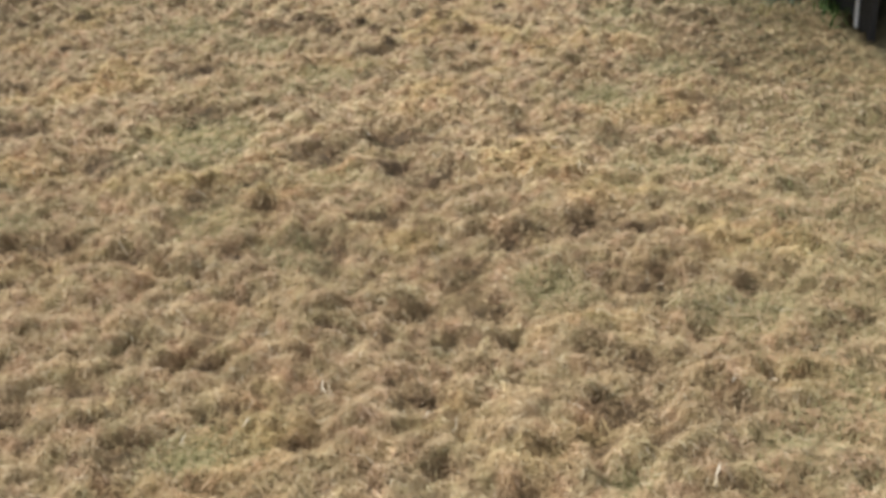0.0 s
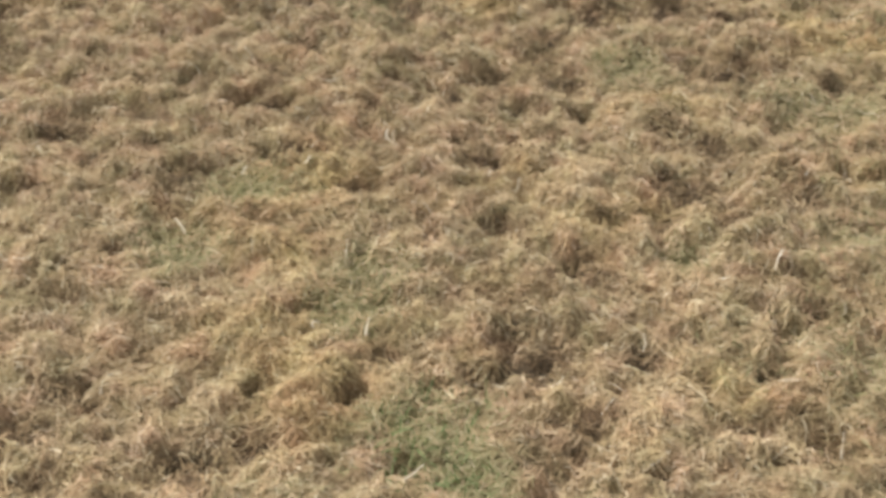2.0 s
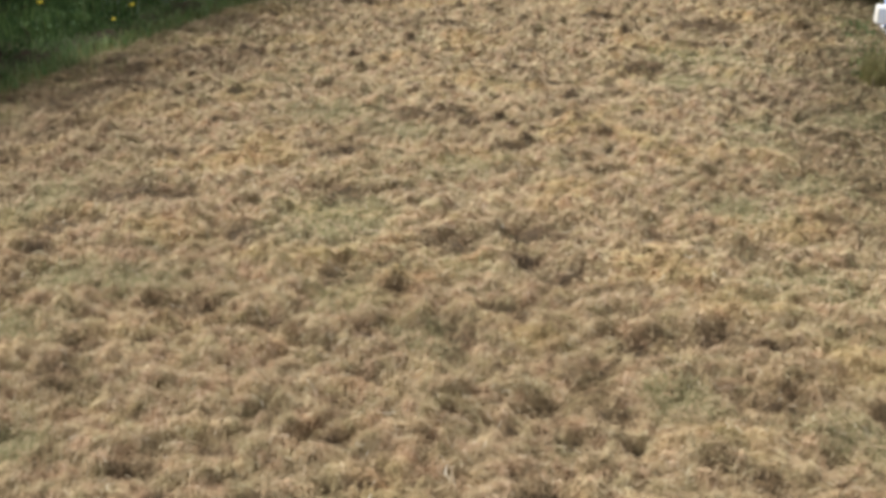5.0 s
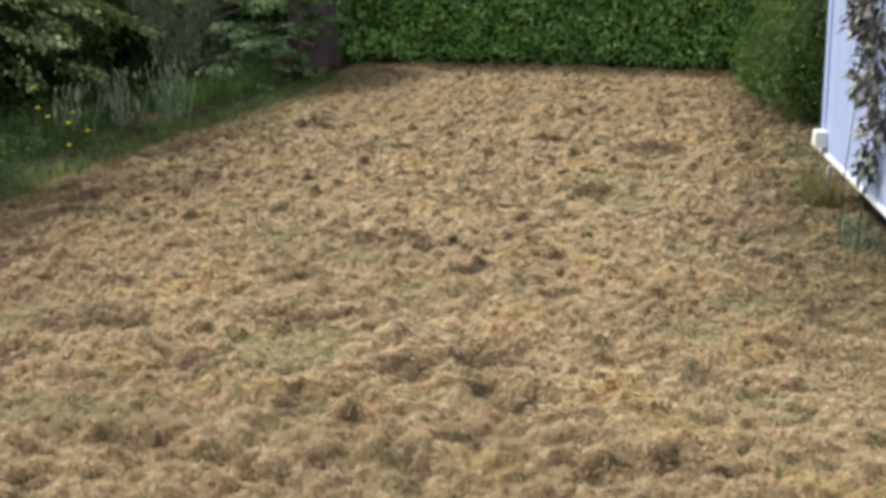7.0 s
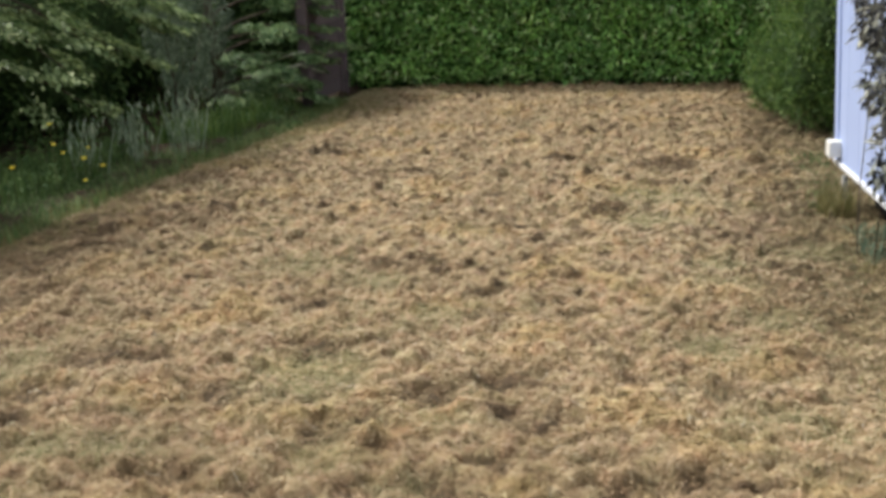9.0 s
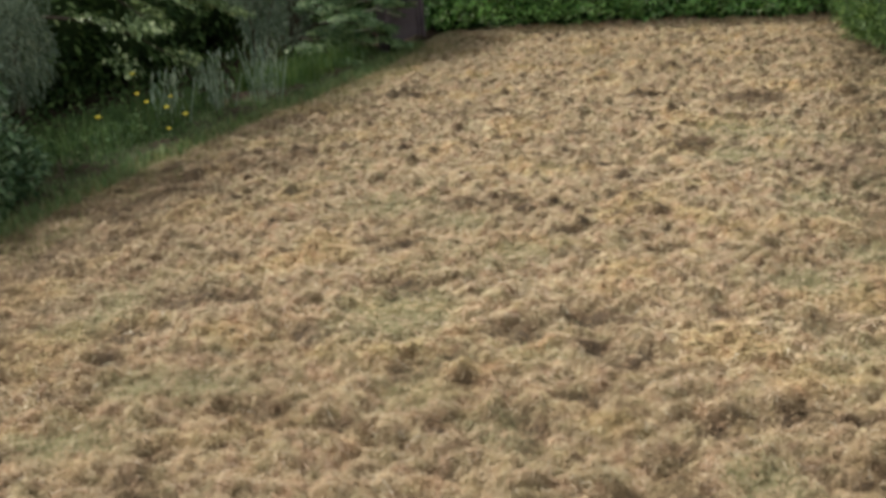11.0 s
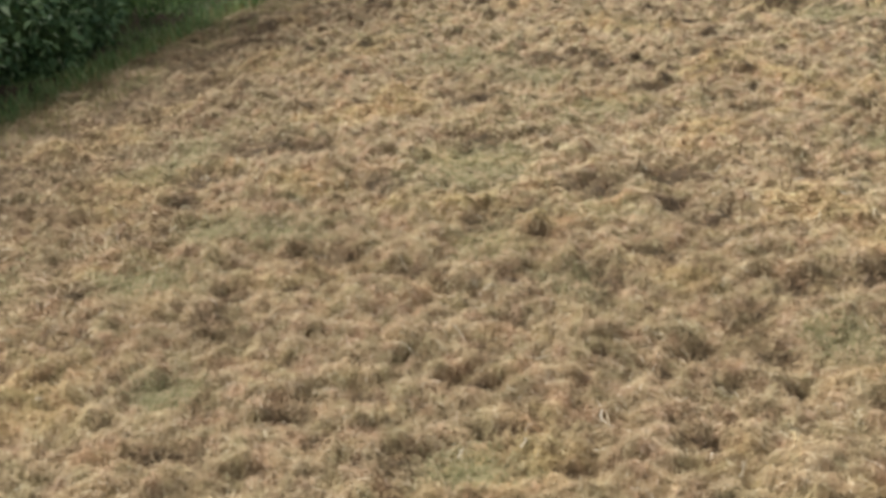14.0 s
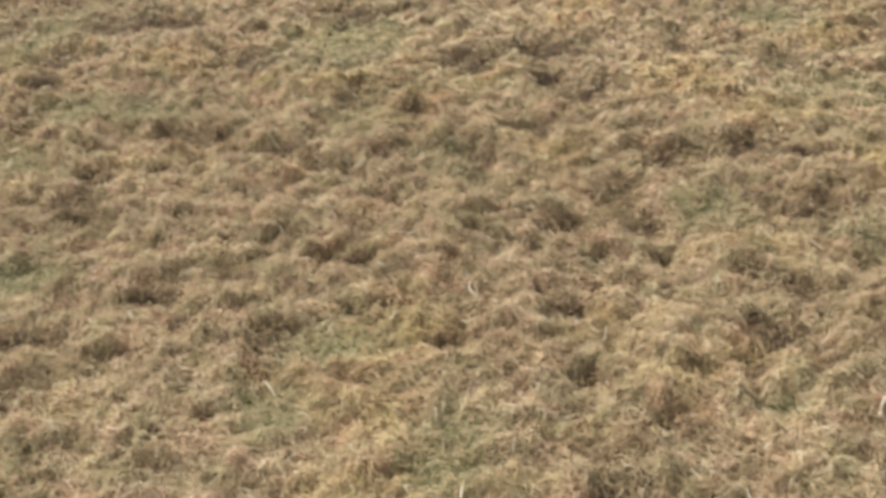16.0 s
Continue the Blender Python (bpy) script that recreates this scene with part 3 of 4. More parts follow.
# ---- planting helpers ----
def blob(n, spread):
    """Random points inside an ellipsoid of half-sizes spread, denser at its skin."""
    d = rng.normal(0, 1, (n, 3))
    d /= np.linalg.norm(d, axis=1)[:, None]
    return d * (rng.uniform(0.25, 1, n) ** 0.45)[:, None] * np.array(spread)


def leaves(name, at, length, width, mat, parent, out=None, droop=0.2, spread=0.7, fold=0.25, label=""):
    """Pointed, slightly folded leaves at those points. out: the way that they point by and large, one row or one each."""
    n = len(at)
    d = rng.normal(0, 1, (n, 3)) * spread + (np.zeros(3) if out is None else np.asarray(out))
    d[:, 2] -= droop
    d /= np.linalg.norm(d, axis=1)[:, None] + 1e-9
    s = np.cross(d, rng.normal(0, 0.45, (n, 3)) + np.array([0, 0, 1.0]))
    s /= np.linalg.norm(s, axis=1)[:, None] + 1e-9
    u = np.cross(s, d)
    ln, wd = (length * rng.uniform(0.65, 1.3, n))[:, None], (width * rng.uniform(0.7, 1.25, n))[:, None]
    mid = at + d * ln * 0.45
    end = at + d * ln - np.array([0, 0, 1.0]) * ln * 0.12
    v = np.stack([at, mid + s * wd * 0.5 + u * wd * fold, mid, mid - s * wd * 0.5 + u * wd * fold, end], 1)
    v = np.concatenate([v, v[:, 4:5]], 1)[:, :5].reshape(-1, 3)
    o = (np.arange(n) * 5)[:, None]
    q1 = np.concatenate([o, o + 1, o + 4, o + 2], 1)
    q2 = np.concatenate([o, o + 2, o + 4, o + 3], 1)
    return array_mesh(name, v, np.concatenate([q1, q2]), mat, parent, label)


def blades(name, at, height, width, mat, parent, lean=0.35, label=""):
    """Upright grass-like blades that arch over."""
    n = len(at)
    a = rng.uniform(0, math.tau, n)
    le = np.abs(rng.normal(0, lean, n))
    ht, w = height * rng.uniform(0.55, 1.25, n), width * rng.uniform(0.7, 1.3, n)
    rows = []
    for f, k in ((0, 1.0), (0.4, 0.9), (0.75, 0.6), (1.0, 0.12)):
        r = ht * le * f * f
        c = at + np.stack([np.cos(a) * r, np.sin(a) * r, ht * f * (1 - 0.25 * le * f)], 1)
        s = np.stack([-np.sin(a), np.cos(a), np.zeros(n)], 1) * (w * k * 0.5)[:, None]
        rows += [c - s, c + s]
    v = np.stack(rows, 1).reshape(-1, 3)
    o = (np.arange(n) * 8)[:, None]
    faces = np.concatenate([np.concatenate([o + 2 * i, o + 2 * i + 1, o + 2 * i + 3, o + 2 * i + 2], 1) for i in range(3)])
    return array_mesh(name, v, faces, mat, parent, label)


def branchy(parent, roots, tops, r0, mat, name="stem", kinks=4):
    """One bent tapered stem from each root to each top."""
    for p, q in zip(roots, tops):
        bm = bmesh.new()
        p, q = Vector(p), Vector(q)
        pts = [p.lerp(q, k / kinks) + Vector(rng.normal(0, 0.02 * (q - p).length, 3)) * (0 < k < kinks) for k in range(kinks + 1)]
        tube(bm, pts, [r0 * (1 - 0.75 * k / kinks) for k in range(kinks + 1)], 6)
        part(name, bm, mat, parent)


# ---- flower bed along the lawn's long edge ----
def bed():
    xs, ys = np.arange(-9.0, -3.3, 0.08), np.arange(-2.2, 12.4, 0.08)
    gx, gy = np.meshgrid(xs, ys)
    x, y = gx.ravel(), gy.ravel()
    rim = verge(y)
    z = np.where(x > rim, -0.05, 0.03 + 0.05 * wave(x, y, 0.5, 42) + 0.02 * wave(x, y, 0.12, 43))
    nx, ny = len(xs), len(ys)
    i = np.arange((ny - 1) * (nx - 1))
    a = (i // (nx - 1)) * nx + i % (nx - 1)
    ob = array_mesh("flower_bed", np.stack([x, y, z], 1), np.stack([a, a + 1, a + nx + 1, a + nx], 1), M_SOIL, smooth=True)
    tagged(ob, "dark soil of the planted bed beside the lawn", "flower bed", kind="structure")


bed()


def edge_grass(name, label, x0, x1, y0, y1, n, height, width, mat=None, lean=0.4, along=False):
    """Blades over a rectangle, or, along the lawn's verge, so far from it to either side."""
    x, y = rng.uniform(x0, x1, n), rng.uniform(y0, y1, n)
    if along:
        x = verge(y) + x0 + (x1 - x0) * rng.random(n) ** 1.3
    ob = blades(name, np.stack([x, y, np.zeros(n) - 0.01], 1), height, width, mat or L_GRASS, None, lean)
    return tagged(ob, label, "grass", kind="stuff")


edge_grass("edge_grass", "green grass left unmown along the bed's edge", -0.36, 0.22, 1.2, 11.0, 15000, 0.090, 0.006, None, 0.6, True)
edge_grass("edge_grass", "short olive grass thinning out into the raked moss", 0.0, 0.60, 1.2, 10.9, 7000, 0.075, 0.0045, L_OLIVE, 0.8, True)
edge_grass("edge_grass", "tall dark grass among the yellow flowers", -1.0, -0.28, 5.3, 7.9, 2000, 0.22, 0.009, L_DARK, 0.4, True)
edge_grass("edge_grass", "tall green grass between the border plants", -0.6, -0.10, 8.3, 10.3, 1500, 0.26, 0.008, L_SHRUB, 0.4, True)

edge_grass("fresh_grass", "small patch of fresh green grass in the raked moss", -0.46, -0.22, 1.08, 1.36, 270, 0.038, 0.0028, None, 0.7)
edge_grass("fresh_grass", "thin olive grass standing in the raked moss", -0.72, -0.46, 1.42, 1.74, 260, 0.042, 0.0025, L_OLIVE, 0.7)
edge_grass("fresh_grass", "thin olive grass standing in the raked moss", -1.10, -0.92, 1.52, 1.68, 120, 0.042, 0.0025, L_OLIVE, 0.7)

# dark leaves added over the soil to keep the shaded bed dark
gx, gy = rng.uniform(-7.2, -4.5, 9000), rng.uniform(0.5, 11.8, 9000)
cover = leaves("ground_cover", np.stack([gx, gy, rng.uniform(0.03, 0.16, 9000)], 1), 0.065, 0.034, L_DARK, None, np.array([0.3, 0, 0.3]), 0.0, 0.7)
tagged(cover, "dark trailing leaves added over the soil to darken the bed", "ground cover", kind="stuff")

# ---- laurel hedge across the far end ----
def hedge(name, label, x0, x1, y0, depth, height, n, length, width, mat, stems, turn=0.0, at=None):
    h = thing(name, ((x0 + x1) / 2, y0 + depth / 2, 0), label, "hedge")
    cx, cy = (x0 + x1) / 2, y0 + depth / 2
    x, z = rng.uniform(x0, x1, n), height * rng.uniform(0.015, 1, n)
    face = 0.07 * wave(x, z, 0.45, 51) + 0.05 * wave(x, z, 0.18, 52) + 0.4 * np.clip(0.18 - z, 0, 1)
    y = y0 + face + np.abs(rng.normal(0, 0.07, n))
    low = (z < 0.10) & (rng.random(n) < 0.6)
    pts = np.stack([x - cx, y - cy, z], 1)[~low]
    leaves("leaves", pts, length, width, mat, h, np.array([0, -0.75, 0.15]), 0.25, 0.6)
    m = n // 3
    pts = np.stack([rng.uniform(x0, x1, m) - cx, rng.uniform(-depth / 2 + 0.15, depth / 2, m), height * rng.uniform(0.9, 1.02, m)], 1)
    leaves("top_leaves", pts, length, width, mat, h, np.array([0, 0, 0.7]), 0.0, 0.6)
    # solid core, coloured like the shaded gaps of the hedge
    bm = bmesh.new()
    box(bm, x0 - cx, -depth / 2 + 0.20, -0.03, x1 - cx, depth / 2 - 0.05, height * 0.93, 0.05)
    part("inner_mass", bm, M_TWIG, h, "inner mass of twigs and leaves, its shade put into the colour")
    sx = np.linspace(x0 + 0.15, x1 - 0.15, stems) - cx + rng.normal(0, 0.05, stems)
    branchy(h, [(a, 0.0, -0.04) for a in sx], [(a + rng.normal(0, 0.1), 0, height * 0.8) for a in sx], 0.035, M_BARK)
    if at:
        h.location, h.rotation_euler = at, (0, 0, radians(turn))
    return h


laurel = hedge("laurel_hedge", "clipped hedge of glossy bright green laurel leaves", -4.14, 3.2, 11.98, 1.0, 1.8, 30000, 0.070, 0.036, L_LAUREL, 14)

def single_leaves(h, x0, x1, z0, z1, y, count):
    """Single leaves standing out of the hedge's face, each one an object."""
    kinds = []
    for k in range(4):
        ln, wd = (0.07, 0.08, 0.062, 0.088)[k], (0.034, 0.037, 0.032, 0.039)[k]
        bm = bmesh.new()
        rows = [[bm.verts.new((sx * wd * 0.5 * wf, ln * f, wd * (0.28 * abs(sx) * wf) - 0.02 * f * f)) for sx in (-1, 0, 1)] for f, wf in ((0.0, 0.08), (0.3, 0.85), (0.6, 1.0), (0.85, 0.55), (1.0, 0.05))]
        for a, b in zip(rows, rows[1:]):
            for i in (0, 1):
                bm.faces.new((a[i], a[i + 1], b[i + 1], b[i]))
        me = bpy.data.meshes.new("leaf")
        bm.to_mesh(me)
        bm.free()
        me.materials.append(L_SINGLE)
        kinds.append(me)
    for i in range(count):
        ob = new("leaf", kinds[i % 4])
        ob.parent = h
        x, z = rng.uniform(x0, x1), rng.uniform(z0, z1)
        ob.matrix_basis = pose(x - h.location.x, y - 0.03 - h.location.y + 0.06 * float(wave(x, z, 0.45, 51)), z, rng.uniform(-60, 20), rng.uniform(-40, 40), 180 + rng.uniform(-75, 75))


single_leaves(laurel, -4.0, 0.9, 0.10, 1.45, 11.98, 290)
# dark hedges added as a backdrop where only shade lies behind the plants
hedge("backdrop_hedge", "added dark hedge in place of the shade behind the timber fence", -7.6, -4.16, 12.05, 1.0, 1.75, 4000, 0.10, 0.05, L_DARK, 5)
hedge("backdrop_hedge", "added dark hedge in place of the shade behind the bed", -7.5, 7.5, 0.0, 1.0, 1.75, 9000, 0.13, 0.06, L_DARK, 14, 90.0, (-7.6, 5.5, 0))

# ---- boarded fence at the end of the bed ----
def fence_panel():
    f = thing("fence_panel", (-4.06, 11.1, 0), "purple-brown stained timber fence panel of overlapping boards", "fence")
    z = 0.05
    while z < 1.35:
        bm = bmesh.new()
        box(bm, -0.012, -0.60, 0, 0.012, 0.53, 0.145, 0.003)
        b = part("board", bm, M_FENCE, f)
        b.matrix_basis = pose(0.0, 0, z, 0, 4.5, 0)
        z += 0.125
    for yy in (-0.62, 0.56):
        bm = bmesh.new()
        box(bm, -0.05, yy - 0.045, -0.06, 0.05, yy + 0.045, 1.52, 0.006)
        part("post", bm, M_FENCE, f)
    bm = bmesh.new()
    box(bm, 0.015, 0.40, 0.03, 0.035, 0.47, 1.44, 0.003)
    part("batten", bm, M_FENCE, f)


fence_panel()


# ---- pale blue boarded building ----
def building():
    b = thing("garden_building", (0.715, 6.78, 0), "pale blue boarded garden building raised on short legs", "building")
    b.rotation_euler = (0, radians(-2.3), radians(6.5))
    # local: +y runs on past the corner, the boarded wall faces -x and runs to -y
    n, w = 7, 0.268
    bm = bmesh.new()
    box(bm, 0.010, -n * w, 0.28, 0.10, 0.0, 2.25)
    wall = part("wall", bm, M_WALL, b)
    for i in range(n):
        bm = bmesh.new()
        box(bm, 0.0, -(i + 1) * w + 0.0015, 0.30, 0.022, -i * w - 0.0015 - (0.075 if i == 0 else 0), 2.25, 0.004)
        part("board", bm, M_WALL, wall)
    bm = bmesh.new()
    box(bm, 0.10, -0.12, 0.28, 1.5, -0.02, 2.25)
    part("end_wall", bm, M_WALL, b)
    bm = bmesh.new()
    box(bm, 0.10, -n * w, 0.28, 1.5, -n * w + 0.1, 2.25)
    part("end_wall", bm, M_WALL, b)
    bm = bmesh.new()
    box(bm, 1.5, -n * w, 0.28, 1.6, -0.02, 2.25)
    part("rear_wall", bm, M_WALL, b)
    bm = bmesh.new()
    box(bm, -0.010, -0.075, 0.285, 0.06, 0.012, 2.25, 0.006)
    part("corner_trim", bm, M_WALL, b)
    bm = bmesh.new()
    box(bm, -0.018, -n * w, 0.272, 0.012, 0.0, 0.296, 0.005)
    part("drip_board", bm, M_TRIM, b, "white weathered drip board")
    # coloured near black for the shade beneath the building
    bm = bmesh.new()
    box(bm, 0.11, -n * w + 0.2, 0.20, 1.6, -0.02, 0.268)
    part("floor", bm, M_DARK, b, "floor underside, shade put into its dark colour")
    for y in (-0.045, -1.72):
        for x in (0.045 if y > -1 else 0.20, 1.45):
            bm = bmesh.new()
            r = 0.014 if y > -1 else 0.008
            box(bm, x - r, y - r, -0.06, x + r, y + r, 0.192, 0.003)
            part("leg", bm, M_TRIM, b, "pale painted support leg")
    # dark sheet added for the deep shade below the raised floor
    bm = bmesh.new()
    box(bm, 0.21, -n * w, -0.06, 0.24, -0.10, 0.278)
    part("shade_sheet", bm, M_DARK, b, "dark sheet standing in for the shade under the floor")
    bm = bmesh.new()
    box(bm, -0.18, -n * w - 0.1, 2.25, 1.75, 0.12, 2.33, 0.01)
    part("roof", bm, M_ROOF, b, "dark felt roof")


building()


def outdoor_box():
    o = thing("outdoor_socket", (0.685, 6.69, 0.30), "small white plastic weatherproof box at the building's corner", "electrical box")
    o.rotation_euler = (0, 0, radians(6.5))
    bm = bmesh.new()
    box(bm, -0.045, -0.05, 0.02, 0.035, 0.055, 0.12, 0.012)
    part("cover", bm, M_WHITE, o)
    bm = bmesh.new()
    box(bm, 0.035, -0.055, 0.015, 0.06, 0.06, 0.118, 0.004)
    part("back_box", bm, M_DARK, o, "dark grey back box")
    bm = bmesh.new()
    box(bm, 0.055, -0.02, 0.03, 0.10, 0.03, 0.09, 0.003)
    part("bracket", bm, M_TRIM, o)


outdoor_box()


# ---- shrubs by the building ----
def shrub(name, label, at, clumps, leaf, stems, category="shrub", stem_r=0.014, leaf_part="leaves", core=0.0):
    """clumps: (x, y, z, half-width, half-height, leaf count) about the foot."""
    s = thing(name, at, label, category)
    length, width, mat, droop, out = leaf
    pts, way = [], []
    for cx, cy, cz, r, h, n in clumps:
        p = blob(n, (r, r, h))
        pts.append(p + np.array([cx, cy, cz]))
        way.append(p / np.array([r, r, h]) * out)
    p, w = np.concatenate(pts), np.concatenate(way)
    ok = p[:, 2] > 0.02
    leaves(leaf_part, p[ok], length, width, mat, s, w[ok], droop, 0.6)
    # cores coloured as the shade inside each clump
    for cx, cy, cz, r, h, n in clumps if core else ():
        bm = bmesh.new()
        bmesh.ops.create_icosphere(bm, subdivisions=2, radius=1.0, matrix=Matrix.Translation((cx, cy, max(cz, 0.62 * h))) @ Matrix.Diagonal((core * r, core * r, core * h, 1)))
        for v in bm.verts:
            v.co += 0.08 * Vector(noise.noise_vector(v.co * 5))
        part("inner_mass", bm, M_TWIG, s, "inner mass of twigs, its shade put into the colour")
    tops = [(c[0], c[1], c[2]) for c in clumps][:stems]
    branchy(s, [(0.15 * a + rng.normal(0, 0.03), 0.15 * b + rng.normal(0, 0.03), -0.05) for a, b, _ in tops], tops, stem_r, M_BARK)
    return s


shrub("rounded_shrub", "dense rounded green shrub with fine upright leaves beside the building", (0.95, 9.3, 0),
      [(-0.05, 0.0, 0.5, 0.52, 0.5, 6500), (-0.30, 0.55, 0.5, 0.40, 0.45, 4200), (0.05, -0.25, 1.0, 0.52, 0.55, 6500), (-0.15, 0.3, 1.25, 0.5, 0.5, 4600), (0.55, 0.2, 1.0, 0.6, 0.7, 2500), (0.2, -0.35, 0.4, 0.40, 0.40, 3000), (-0.42, 0.95, 0.28, 0.28, 0.30, 1500)],
      (0.060, 0.012, L_SHRUB, -0.7, 0.8), 6, core=0.72)
shrub("purple_leaved_climber", "climbing shrub with dull purple-grey leaves against the blue wall", (0.80, 5.62, 0),
      [(0.0, -0.07, 0.55, 0.06, 0.20, 130), (-0.04, 0.60, 1.34, 0.10, 0.13, 200), (-0.02, 0.11, 0.90, 0.09, 0.16, 200), (0.0, -0.17, 0.85, 0.08, 0.25, 200), (-0.03, 0.25, 1.15, 0.12, 0.12, 240), (-0.02, -0.02, 1.25, 0.14, 0.2, 320), (0.01, 0.03, 0.40, 0.05, 0.10, 26)],
      (0.068, 0.026, L_PURPLE, 0.35, 0.6), 2, "climber", 0.004)
edge_grass("low_foliage", "grey-green low foliage under the raised wall", 0.74, 0.92, 5.5, 6.2, 200, 0.09, 0.010, L_GREY, 0.7)
edge_grass("low_foliage", "taller tuft of grass round the leg of the building", 0.60, 0.80, 6.42, 6.72, 240, 0.18, 0.006, L_OLIVE)
# dark leaves that also stand in for shade on the ground here
edge_grass("low_foliage", "dark leaves in the shade under the building", 0.98, 1.16, 5.15, 5.9, 220, 0.10, 0.012, L_DARK, 0.7)
edge_grass("low_foliage", "few short olive blades in front of the building", 0.64, 0.88, 5.1, 5.5, 110, 0.06, 0.005, L_OLIVE, 0.7)
edge_grass("low_foliage", "tuft of green grass below the white box", 0.55, 0.82, 6.55, 8.3, 420, 0.07, 0.005)

# ---- border plants ----
shrub("leafy_bush", "dark green leafy bush with pale leaf tips at the bed's edge", (-4.70, 4.95, 0),
      [(0.0, 0.0, 0.34, 0.42, 0.34, 1700), (0.0, -0.5, 0.38, 0.45, 0.40, 1700), (0.12, 0.22, 0.24, 0.24, 0.24, 700), (0.05, 0.28, 0.66, 0.11, 0.24, 170), (-0.4, 0.0, 0.55, 0.4, 0.40, 1000), (0.05, -0.95, 0.35, 0.42, 0.36, 1300), (0.2, -0.2, 0.2, 0.25, 0.22, 700)],
      (0.062, 0.034, L_BUSH, 0.1, 0.8), 6, core=0.7)


bush = bpy.data.objects["leafy_bush"]
# pale silvery leaves whose sky gloss is painted as leaf colour
spike = blob(110, (0.10, 0.10, 0.28)) + np.array([0.07, 0.30, 0.66])
leaves("gloss_leaves", spike, 0.06, 0.032, L_SILVER, bush, np.array([0.5, 0, 0.3]), 0.0, 0.5, label="pale silvery leaves, their gloss put into the colour")
spots = np.stack([rng.uniform(-0.1, 0.34, 170), rng.uniform(-0.9, 0.22, 170), rng.uniform(0.12, 0.55, 170)], 1)
leaves("gloss_leaves", spots, 0.045, 0.024, L_SILVER, bush, np.array([0.7, 0, 0.2]), 0.0, 0.4, label="pale silvery leaves, their gloss put into the colour")


def layered_tree(name, label, at, height, boughs, leaf, crown):
    """Boughs: (root height, x, y, z of the tip, half the leaf count): flat sprays of leaves that droop at their ends."""
    t = thing(name, at, label, "tree")
    bm = bmesh.new()
    tube(bm, [(0, 0, -0.1), (0.03, 0.02, height * 0.3), (-0.04, 0.03, height * 0.65), (0, 0, height)], [0.06, 0.05, 0.035, 0.015], 9)
    part("trunk", bm, M_BARK, t)
    length, width, mat = leaf
    pts, way = [], []
    for z0, x, y, z, half in boughs:
        n = 2 * half
        p, q = np.array([0, 0, z0]), np.array([x, y, z])
        bm = bmesh.new()
        sag = np.array([0, 0, 0.12 * np.linalg.norm(q - p)])
        line = [p + (q - p) * f + sag * math.sin(f * math.pi) for f in (0, 0.25, 0.5, 0.75, 1)]
        tube(bm, line, [0.018, 0.014, 0.010, 0.007, 0.004], 6)
        part("limb", bm, M_BARK, t)
        flake = rng.integers(0, 5, n)
        f = np.array([0.42, 0.60, 0.76, 0.90, 1.0])[flake] + rng.normal(0, 0.045, n)
        side = np.cross(q - p, [0, 0, 1.0])
        side /= np.linalg.norm(side)
        off = rng.normal(0, 0.17, 5)
        off[4] *= 0.3
        span = off[flake] + rng.normal(0, 0.075, n)
        c = p + (q - p) * f[:, None] + sag * np.sin(np.clip(f, 0, 1) * math.pi)[:, None] + side * span[:, None]
        c[:, 2] += rng.normal(0, 0.012, n) - 0.35 * span ** 2 + rng.normal(0, 0.04, 5)[flake]
        pts.append(c)
        d = (q - p) / np.linalg.norm(q - p)
        way.append(np.tile(d, (n, 1)) * 0.8 + side * np.sign(span)[:, None] * 0.5)
    leaves("bough_leaves", np.concatenate(pts), length, width, mat, t, np.concatenate(way), 0.35, 0.3)
    if crown:
        leaves("crown", blob(crown, (1.3, 1.3, 0.9)) + np.array([0, 0, height]), length, width, mat, t, None, 0.2, 0.8)
    return t


layered_tree("layered_tree", "small tree with tiers of drooping light green leaves over the bed", (-6.0, 7.2, 0), 2.6,
             [(1.25, 1.4, 1.07, 0.72, 420), (1.5, 1.4, 1.46, 0.92, 420), (1.45, 1.4, 0.05, 1.05, 400), (1.25, 1.4, -0.2, 0.86, 420), (0.85, 1.4, 0.3, 0.43, 170), (1.3, 1.35, 0.7, 0.88, 300), (1.6, 1.4, 0.8, 1.22, 400),
              (1.9, 1.45, 1.35, 1.22, 420), (1.75, 1.4, 1.75, 1.08, 420), (1.8, 1.4, 0.4, 1.42, 300), (1.9, 1.4, -0.6, 1.5, 300), (1.9, 1.3, 1.2, 1.55, 400), (1.4, 0.5, 1.5, 1.3, 300)], (0.056, 0.030, L_TREE), 700)
fence_tree = layered_tree("layered_tree", "green shrubby tree with pale-tipped side branches by the fence", (-4.85, 10.0, 0), 2.2,
             [(0.4, 0.95, 0.75, 0.42, 420), (0.6, 1.02, 0.95, 0.62, 420), (0.3, 0.85, 0.45, 0.28, 450), (0.5, 0.70, -0.3, 0.5, 450), (0.8, 0.95, 0.70, 0.95, 480), (0.7, 0.75, 0.2, 0.75, 450), (1.2, 0.75, 0.5, 1.25, 450), (0.25, 0.6, 0.0, 0.2, 350), (0.15, 0.9, 0.5, 0.12, 380), (0.7, 1.0, 0.5, 0.8, 380), (1.0, 0.95, 0.6, 1.1, 380), (0.5, 0.95, 0.3, 0.5, 380), (0.2, 0.72, 0.15, 0.06, 350), (0.25, 0.65, -0.5, 0.08, 350), (0.3, 0.85, 0.55, 0.2, 350)], (0.054, 0.026, L_SIDE), 700)
